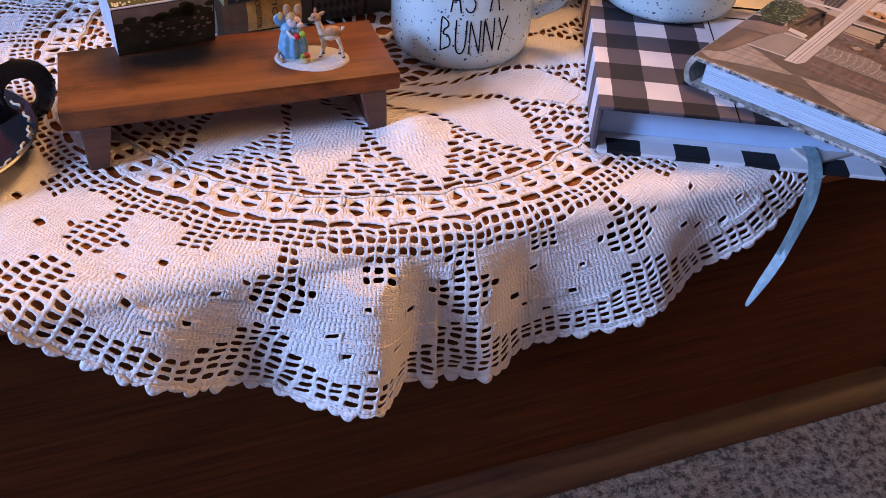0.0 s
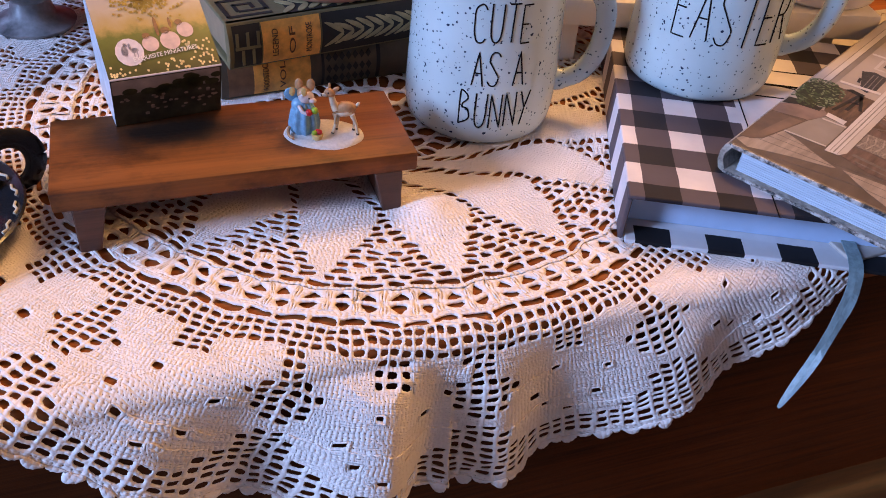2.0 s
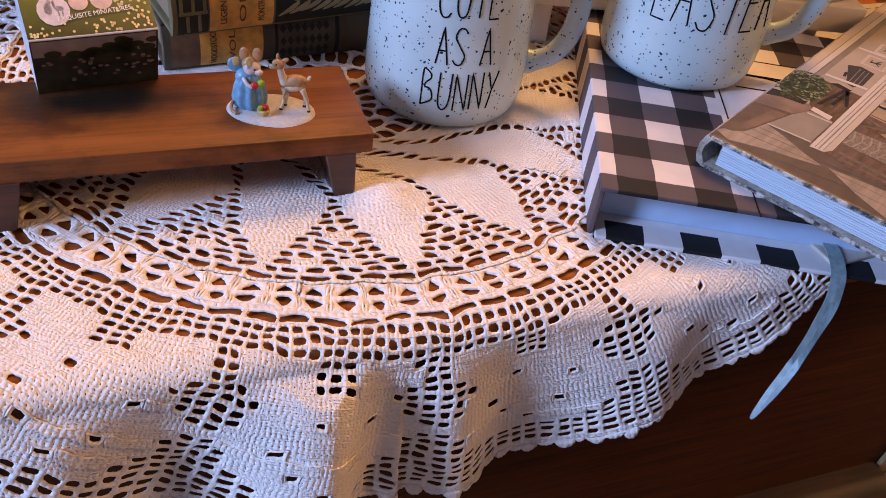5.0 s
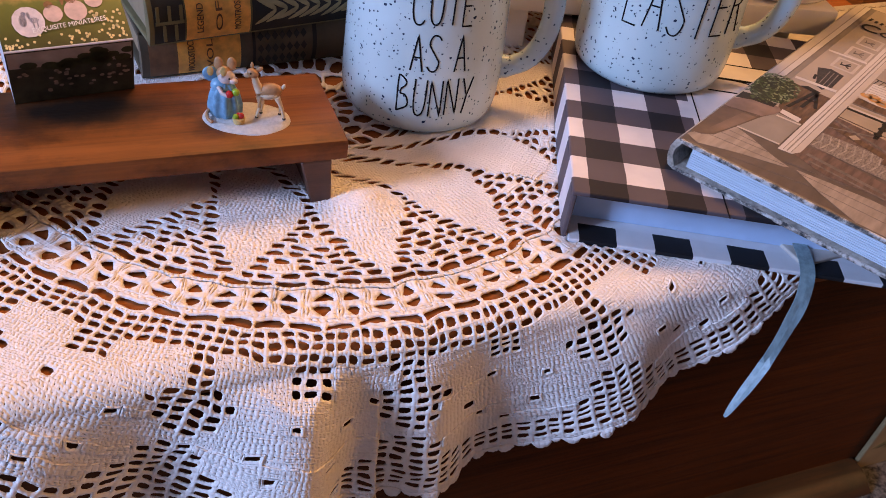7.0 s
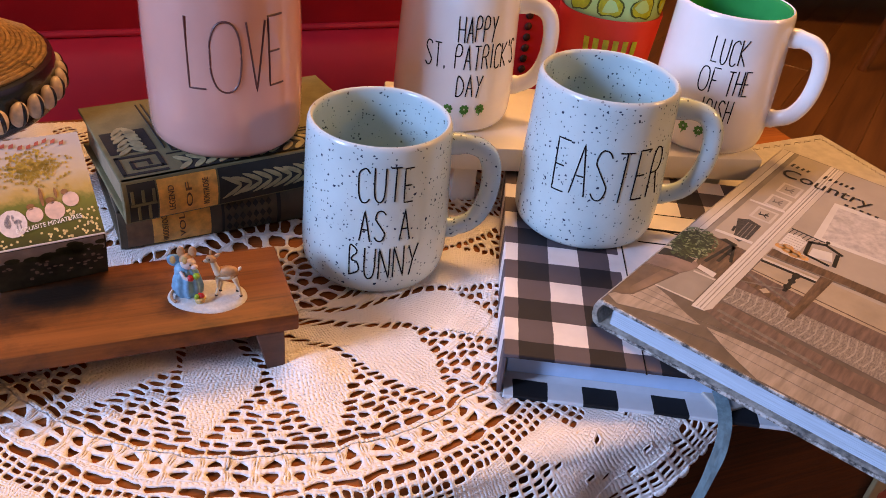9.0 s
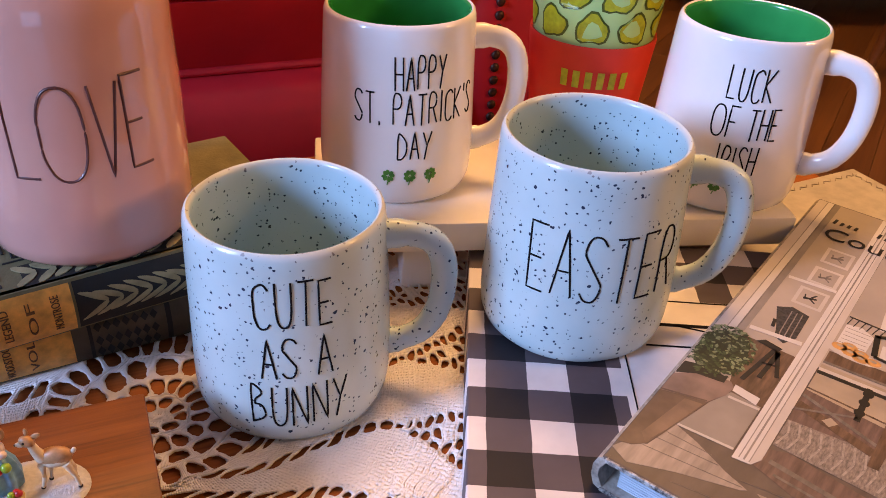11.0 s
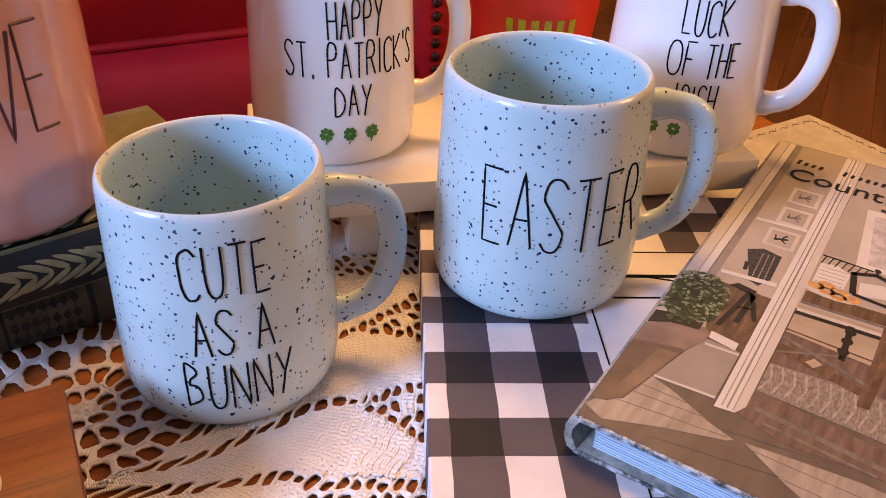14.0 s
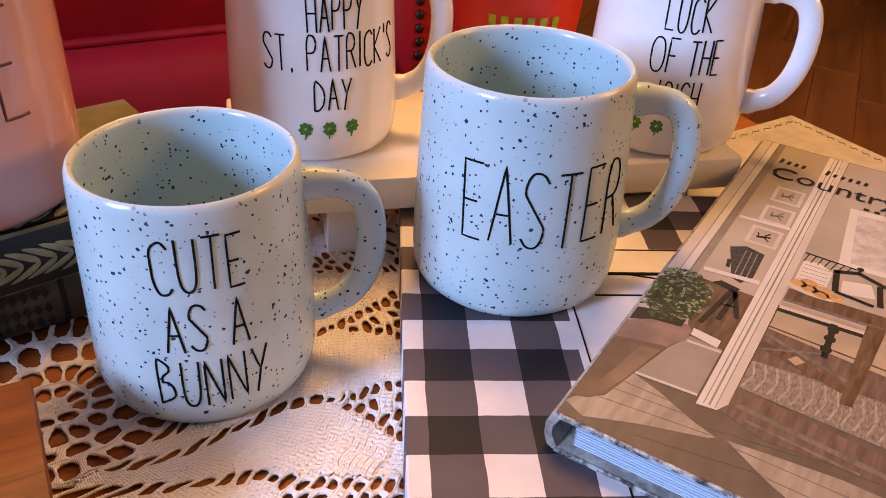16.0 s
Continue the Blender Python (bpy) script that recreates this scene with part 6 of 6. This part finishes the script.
    f.matrix_world = pose(-0.0478, 0.5760, T + 0.0415, 0, 0, 8) @ Matrix.Diagonal((0.94, 0.90, 0.96, 1))
    tagged(f, "tiny painted figurine group on a snowy white base", "figurine")


def make_chamberstick():
    c = thing("chamberstick", pose(-0.268, 0.482, T + 0.002), "black enamelled candle dish with painted gold and green leaves", "candle holder")
    part("dish", lathe(((0, 0), (0.045, 0), (0.056, 0.004), (0.066, 0.012), (0.0685, 0.0150), (0.0672, 0.0158), (0.060, 0.010), (0.048, 0.0045), (0.030, 0.0032), (0, 0.003)), 72), M_BLACK, c, smooth=50)
    a = radians(52)
    cen = Vector((0.066 * math.cos(a), 0.066 * math.sin(a), 0.020))
    ring = []
    for k in range(25):
        b = 2 * math.pi * k / 24
        ring.append(cen + Vector((math.cos(a), math.sin(a), 0)) * (0.0165 * math.cos(b)) + Vector((0, 0, 1)) * (0.0175 * math.sin(b)))
    part("ring_handle", tube(ring, 0.0065, 10, flat=(1.0, 0.18), up=(-math.sin(a), math.cos(a), 0), caps=False), M_BLACK, c, "black finger ring", 50)
    bm = bmesh.new()
    for k in range(22):
        b = 2 * math.pi * k / 22
        pts = [(0.0625 * math.cos(b + q * 0.06) * (1 + 0.02 * math.sin(q * 2)), 0.0625 * math.sin(b + q * 0.06) * (1 + 0.02 * math.sin(q * 2)), 0.0130) for q in range(4)]
        tube(pts, 0.0008, 6, bm)
    part("painted_border", bm, plain("cream_paint", (0.55, 0.50, 0.38), 0.4, 0.2), c)
    bm = bmesh.new()
    rng = random.Random(2)
    for k in range(16):
        b = rng.uniform(0, 6.28)
        r = rng.uniform(0.012, 0.045)
        ball(0.006, (r * math.cos(b), r * math.sin(b), 0.0036), (1, 0.45, 0.06), bm, (0, 0, rng.uniform(0, 180)), 10, 6)
    part("painted_leaves", bm, plain("ochre_leaf_paint", (0.20, 0.15, 0.03), 0.4, 0.5, 120), c)


def make_cup():
    sleeve_m = plain("red_sleeve_rubber", (0.62, 0.03, 0.02), 0.5, 0.08, 30)
    cup_m = plain("mint_cup", (0.36, 0.66, 0.27), 0.3, 0.06, 30, coat=0.2)
    c = thing("travel_cup", pose(0.228, 0.985, T + 0.002), "pale green travel cup with yellow-green blotches and red sleeve", "cup")
    part("body", lathe(((0, 0), (0.032, 0), (0.034, 0.004), (0.0545, 0.200), (0.056, 0.203), (0.054, 0.206), (0.052, 0.200), (0.033, 0.008), (0, 0.006)), 64), cup_m, c, smooth=50)
    part("sleeve", lathe(((0.0372, 0.022), (0.0400, 0.024), (0.0498, 0.126), (0.0492, 0.129), (0.0470, 0.128)), 64), sleeve_m, c, "ribbed red rubber sleeve", 50)
    blot = plain("yellow_green_print", (0.36, 0.42, 0.02), 0.35, 0.25, 160, bumpy=0)
    line = plain("dark_green_print", (0.05, 0.09, 0.01), 0.4, 0.2, bumpy=0)
    rng = random.Random(5)
    for row in range(3):
        for k in range(7):
            zc = 0.142 + row * 0.024
            fac = -100 + (k - 3) * 38 + (row % 2) * 19
            for nm, grow, lift, mat in (("print_outline", 1.16, 0.0003, line), ("print_blotch", 1.0, 0.0005, blot)):
                bm = bmesh.new()
                ring = []
                for q in range(18):
                    b = 2 * math.pi * q / 18
                    rr = 0.0105 * grow * (1 + 0.14 * math.sin(3 * b + k) + 0.08 * math.sin(5 * b + row))
                    zz = zc + rr * math.sin(b)
                    r = 0.034 + 0.0205 * (zz - 0.004) / 0.196 + lift
                    a = radians(fac) + rr * 1.05 * math.cos(b) / r
                    ring.append(bm.verts.new((r * math.cos(a), r * math.sin(a), zz)))
                bm.faces.new(ring)
                part(nm, bm, mat, c)
    # the name on the sleeve, as plain bars
    for k in range(6):
        bm = bmesh.new()
        fac = radians(-119 + k * 11)
        ring = []
        for da, zz in ((-0.055, 0.0965), (0.055, 0.0965), (0.055, 0.1100), (-0.055, 0.1100)):
            r = 0.0400 + 0.0098 * (zz - 0.024) / 0.102 + 0.0009
            ring.append(bm.verts.new((r * math.cos(fac + da), r * math.sin(fac + da), zz)))
        bm.faces.new(ring)
        part("printed_bar", bm, blot, c)


def make_placemat():
    m = plain("cream_printed_board", (0.46, 0.41, 0.36), 0.55, 0.14, 70, bumpy=0.1)
    p = tagged(thing("printed_board", pose(0.487, 1.022, T + 0.001, 0, 0, 209), "thin cream board with a faint scrolled border under the riser", "board"))
    part("board", block((0.40, 0.30, 0.006), (0.20, 0.15, 0.0), 0.001), m, p)
    bm = bmesh.new()
    for k in range(26):
        x = 0.010 + k * 0.0145
        tube(chaikin([(x, 0.008, 0.0064), (x + 0.004, 0.012, 0.0064), (x + 0.008, 0.008, 0.0064), (x + 0.012, 0.012, 0.0064)], 1), 0.0004, 5, bm)
        y = 0.010 + k * 0.011
        tube(chaikin([(0.008, y, 0.0064), (0.012, y + 0.003, 0.0064), (0.008, y + 0.006, 0.0064), (0.012, y + 0.009, 0.0064)], 1), 0.0004, 5, bm)
    part("scrolled_border", bm, plain("taupe_ink", (0.33, 0.28, 0.23), 0.6, 0.2), p)


def make_basket():
    b = thing("shell_basket", pose(-0.322, 0.750, T + 0.002), "low woven straw stand with a black rim set with cowrie shells", "basket")
    straw = plain("woven_straw", (0.34, 0.19, 0.065), 0.7, 0.5, 160, bumpy=0.8, grain=(1, 1, 4))
    shell = plain("cowrie_shell", (0.66, 0.50, 0.34), 0.3, 0.3, 130, bumpy=0.05, coat=0.3)
    stripe = plain("black_white_pot", (0.20, 0.20, 0.21), 0.4, 0.9, 45, bumpy=0.1)
    part("pedestal", lathe(((0, 0), (0.030, 0), (0.032, 0.004), (0.018, 0.010), (0.014, 0.022), (0.019, 0.030), (0.014, 0.038), (0.030, 0.052), (0.066, 0.064), (0.066, 0.072), (0, 0.072)), 48), stripe, b, smooth=50)
    part("rim_band", lathe(((0.060, 0.060), (0.092, 0.060), (0.0965, 0.064), (0.0970, 0.076), (0.0965, 0.088), (0.0975, 0.092), (0.0960, 0.098), (0.090, 0.100), (0.060, 0.098)), 64), M_BLACK, b, "black leather rim", 50)
    for k in range(24):
        r0 = 0.0905 - 0.0035 * k
        z = 0.100 + 0.0012 * k
        pts = [(r0 * math.cos(2 * math.pi * q / 36), r0 * math.sin(2 * math.pi * q / 36), z + 0.0006 * math.sin(q * 2.4 + k)) for q in range(37)]
        part("straw_coil", tube(pts, 0.0021, 6, caps=False), straw, b, smooth=60)
    s = bmesh.new()
    ball(0.0085, (0, 0, 0), (0.90, 0.62, 1.15), s, u=14, v=10)
    one = part("cowrie_shell", s, shell, b, smooth=80)
    band = bmesh.new()
    ball(0.0087, (0.001, -0.0005, 0), (0.34, 0.70, 1.10), band, u=12, v=8)
    dark = part("shell_stripe", band, M_BLACK, one, smooth=80)
    n = 36
    for k in range(n):
        a = 2 * math.pi * k / n
        ob, st = one, dark
        if k:
            ob = new("cowrie_shell", one.data)
            ob.parent = b
            st = new("shell_stripe", dark.data)
            st.parent = ob
        ob.matrix_basis = pose(0.0990 * math.cos(a), 0.0990 * math.sin(a), 0.0775, 0, 10 * math.sin(k * 1.7), math.degrees(a) + 90)


def make_red_jar():
    r = thing("red_vase", pose(-0.312, 0.722, T + 0.128), "glossy dark red vase standing on the straw stand", "vase")
    part("body", lathe(((0, 0), (0.040, 0), (0.046, 0.004), (0.052, 0.03), (0.054, 0.07), (0.050, 0.11), (0.036, 0.135), (0.030, 0.150), (0.034, 0.160), (0.030, 0.160), (0.026, 0.150), (0, 0.14)), 64),
         plain("red_gloss_glaze", (0.26, 0.008, 0.010), 0.2, 0.12, 20, bumpy=0.02, coat=0.4), r, smooth=50)


def make_gift_bag():
    g = thing("gift_bag", Matrix.Translation(on_chest(0.436, 0.0, RUG)) @ pose(0, 0, 0, 0, 0, CHEST_TURN), "folded cream paper gift bag printed with tulips, leaning on the chest", "bag")
    card = plain("cream_bag_paper", (0.30, 0.205, 0.098), 0.65, 0.16, 30, bumpy=0.15)
    part("bag_body", block((0.20, 0.0045, 0.235), (0.100, 0.0050, 0), 0.0012), card, g)
    leafm = plain("tulip_leaf_print", (0.125, 0.098, 0.022), 0.55, 0.4, 120, bumpy=0)
    palem = plain("tulip_pale_leaf_print", (0.20, 0.155, 0.045), 0.55, 0.35, 120, bumpy=0)
    darkm = plain("tulip_shade_print", (0.040, 0.034, 0.012), 0.55, 0.4, 150, bumpy=0)
    redm = plain("tulip_red_print", (0.30, 0.045, 0.018), 0.55, 0.4, 150, bumpy=0)
    rng = random.Random(8)
    level = [0]

    def press(name, poly, material, x, z, ang):
        level[0] += 1
        bm = prism(poly, 0, 0.00015 + 0.00002 * level[0], bmesh.new(), Matrix.Translation((x, 0.0028, z)) @ pose(0, 0, 0, 90, -ang, 0))
        part(name, bm, material, g)

    def blade(length, wide, bend):
        """A leaf that tapers to both ends and bends to one side."""
        up = [(length * q / 10, wide * math.sin(math.pi * (q / 10) ** 0.75) + bend * math.sin(math.pi * q / 10)) for q in range(11)]
        low = [(length * q / 10, -wide * math.sin(math.pi * (q / 10) ** 0.75) + bend * math.sin(math.pi * q / 10)) for q in range(9, 0, -1)]
        return [(px, py) for px, py in low[::-1]] + up[::-1]
    for k in range(15):
        x = 0.006 + 0.0125 * k
        ang = rng.uniform(28, 66)
        length = rng.uniform(0.055, 0.092)
        bend = rng.uniform(-0.008, 0.008)
        z = rng.uniform(0.004, 0.040)
        if x + length * math.cos(radians(ang)) > 0.195:
            ang = 180 - ang
        press("leaf_print", blade(length, rng.uniform(0.0045, 0.0075), bend), leafm if k % 2 else palem, x, z, ang)
        press("leaf_shade", blade(length * 0.8, 0.0016, bend), darkm, x + 0.004, z - 0.001, ang)
    for k in range(5):
        x, z = 0.022 + 0.038 * k, 0.128 + 0.014 * (k % 2)
        press("leaf_print", blade(0.055, 0.009, 0.004), darkm if k % 2 == 0 else leafm, x - 0.010, z - 0.062, 72)
        ring = [(0.0105 * math.cos(2 * math.pi * q / 18) * (1 + 0.16 * math.sin(5 * 2 * math.pi * q / 18)), 0.0120 * math.sin(2 * math.pi * q / 18) * (1 + 0.16 * math.cos(4 * 2 * math.pi * q / 18))) for q in range(18)]
        press("tulip_print", ring, redm, x, z, 20 * (k % 3))


# ---- behind the chest ----
def make_sofa():
    s = thing("sofa", Matrix.Translation(on_chest(0.0, -0.575, 0.03)) @ pose(0, 0, 0, 0, 0, CHEST_TURN), "dark red leather sofa with rolled seams and nailhead trim", "sofa")
    left, right = -1.25, 0.325
    wide, mid = right - left, (left + right) / 2
    def slab(profile):
        """A length of upholstery with one outline all along the sofa."""
        bm = bmesh.new()
        ends = [[bm.verts.new((x, y, z)) for y, z in profile] for x in (left, right)]
        for k in range(len(profile)):
            j = (k + 1) % len(profile)
            bm.faces.new((ends[0][k], ends[0][j], ends[1][j], ends[1][k]))
        bm.faces.new(ends[0])
        bm.faces.new(ends[1])
        bmesh.ops.recalc_face_normals(bm, faces=bm.faces)
        return bm
    part("front_panel", slab([(0.62, 0.045), (-0.050, 0.045), (-0.052, 0.060), (0.010, 0.290), (0.018, 0.308), (0.030, 0.319), (0.048, 0.324), (0.62, 0.324)]), M_RED, s, smooth=40)
    part("recessed_band", slab([(0.60, 0.3245), (0.052, 0.3245), (0.040, 0.340), (0.004, 0.405), (0.60, 0.405)]), M_RED, s, smooth=40)
    part("piping", tube([(left + 0.01, 0.046, 0.3275), (right - 0.01, 0.046, 0.3275)], 0.0040, 8, up=(0, 0, 1)), M_RED, s)
    for k in range(2):
        cx = left + wide * (k + 0.5) / 2
        part("seat_cushion", block((wide / 2 - 0.004, 0.62, 0.15), (cx, 0.318, 0.405), 0.030, segs=5), M_RED, s, smooth=40)
        part("piping", tube([(cx - wide / 4 + 0.02, 0.006, 0.413), (cx + wide / 4 - 0.02, 0.006, 0.413)], 0.0045, 8, up=(0, 0, 1)), M_RED, s)
    part("backrest", block((wide, 0.24, 0.55), (mid, 0.74, 0.42), 0.07, segs=5), M_RED, s, smooth=40)
    arm = block((0.17, 0.80, 0.55), (right + 0.087, 0.41, 0.03), 0.03, segs=5)
    part("armrest", arm, M_RED, s, smooth=40)
    stud = None
    for k in range(34):
        if stud is None:
            bm = ball(0.0050, (0, 0, 0), (1, 0.5, 1), u=10, v=6)
            stud = part("nailhead", bm, M_NAIL, s, "dark antique nailhead", 80)
            ob = stud
        else:
            ob = new("nailhead", stud.data)
            ob.parent = s
        ob.location = (right + 0.036, 0.009, 0.09 + 0.0135 * k)


def make_far_furniture():
    d = thing("sideboard", pose(1.45, 2.635, 0.03, 0, 0, 11.5), "low brown wooden sideboard on short legs", "sideboard")
    part("body", block((1.5, 0.42, 0.62), (0, 0.1, 0.082), 0.008), M_DARKWOOD, d)
    for x in (-0.68, 0.68):
        for y in (-0.06, 0.26):
            leg = part("leg", block((0.045, 0.045, 0.083), (0, 0, 0), 0.004, taper=(1.25, 1.25)), M_DARKWOOD, d)
            leg.location = (x, y, 0)
    c = thing("chair", pose(1.33, 2.12, 0.03, 0, 0, 45), "turned dark wooden dining chair", "chair")
    for x, y in ((-0.17, -0.17), (0.17, -0.17), (-0.17, 0.17), (0.17, 0.17)):
        part("leg", tube([(x * 1.25, y * 1.25, 0), (x * 1.1, y * 1.1, 0.22), (x, y, 0.44)], [0.011, 0.016, 0.014], 10), M_DARKWOOD, c, smooth=50)
    part("seat", block((0.42, 0.42, 0.035), (0, 0, 0.44), 0.012, segs=3), M_DARKWOOD, c, smooth=40)
    part("backrest", block((0.40, 0.03, 0.45), (0, 0.19, 0.47), 0.010, segs=3), M_DARKWOOD, c, smooth=40)


make_room()
make_rug()
make_chest()
make_sofa()
make_far_furniture()
make_cloth()
make_mugs()
make_jar()
make_riser()
make_check_box()
make_ribbon()
make_photo_book()
make_white_riser()
make_old_books()
make_gift_box()
make_figurine()
make_chamberstick()
make_cup()
make_placemat()
make_basket()
make_red_jar()
make_gift_bag()
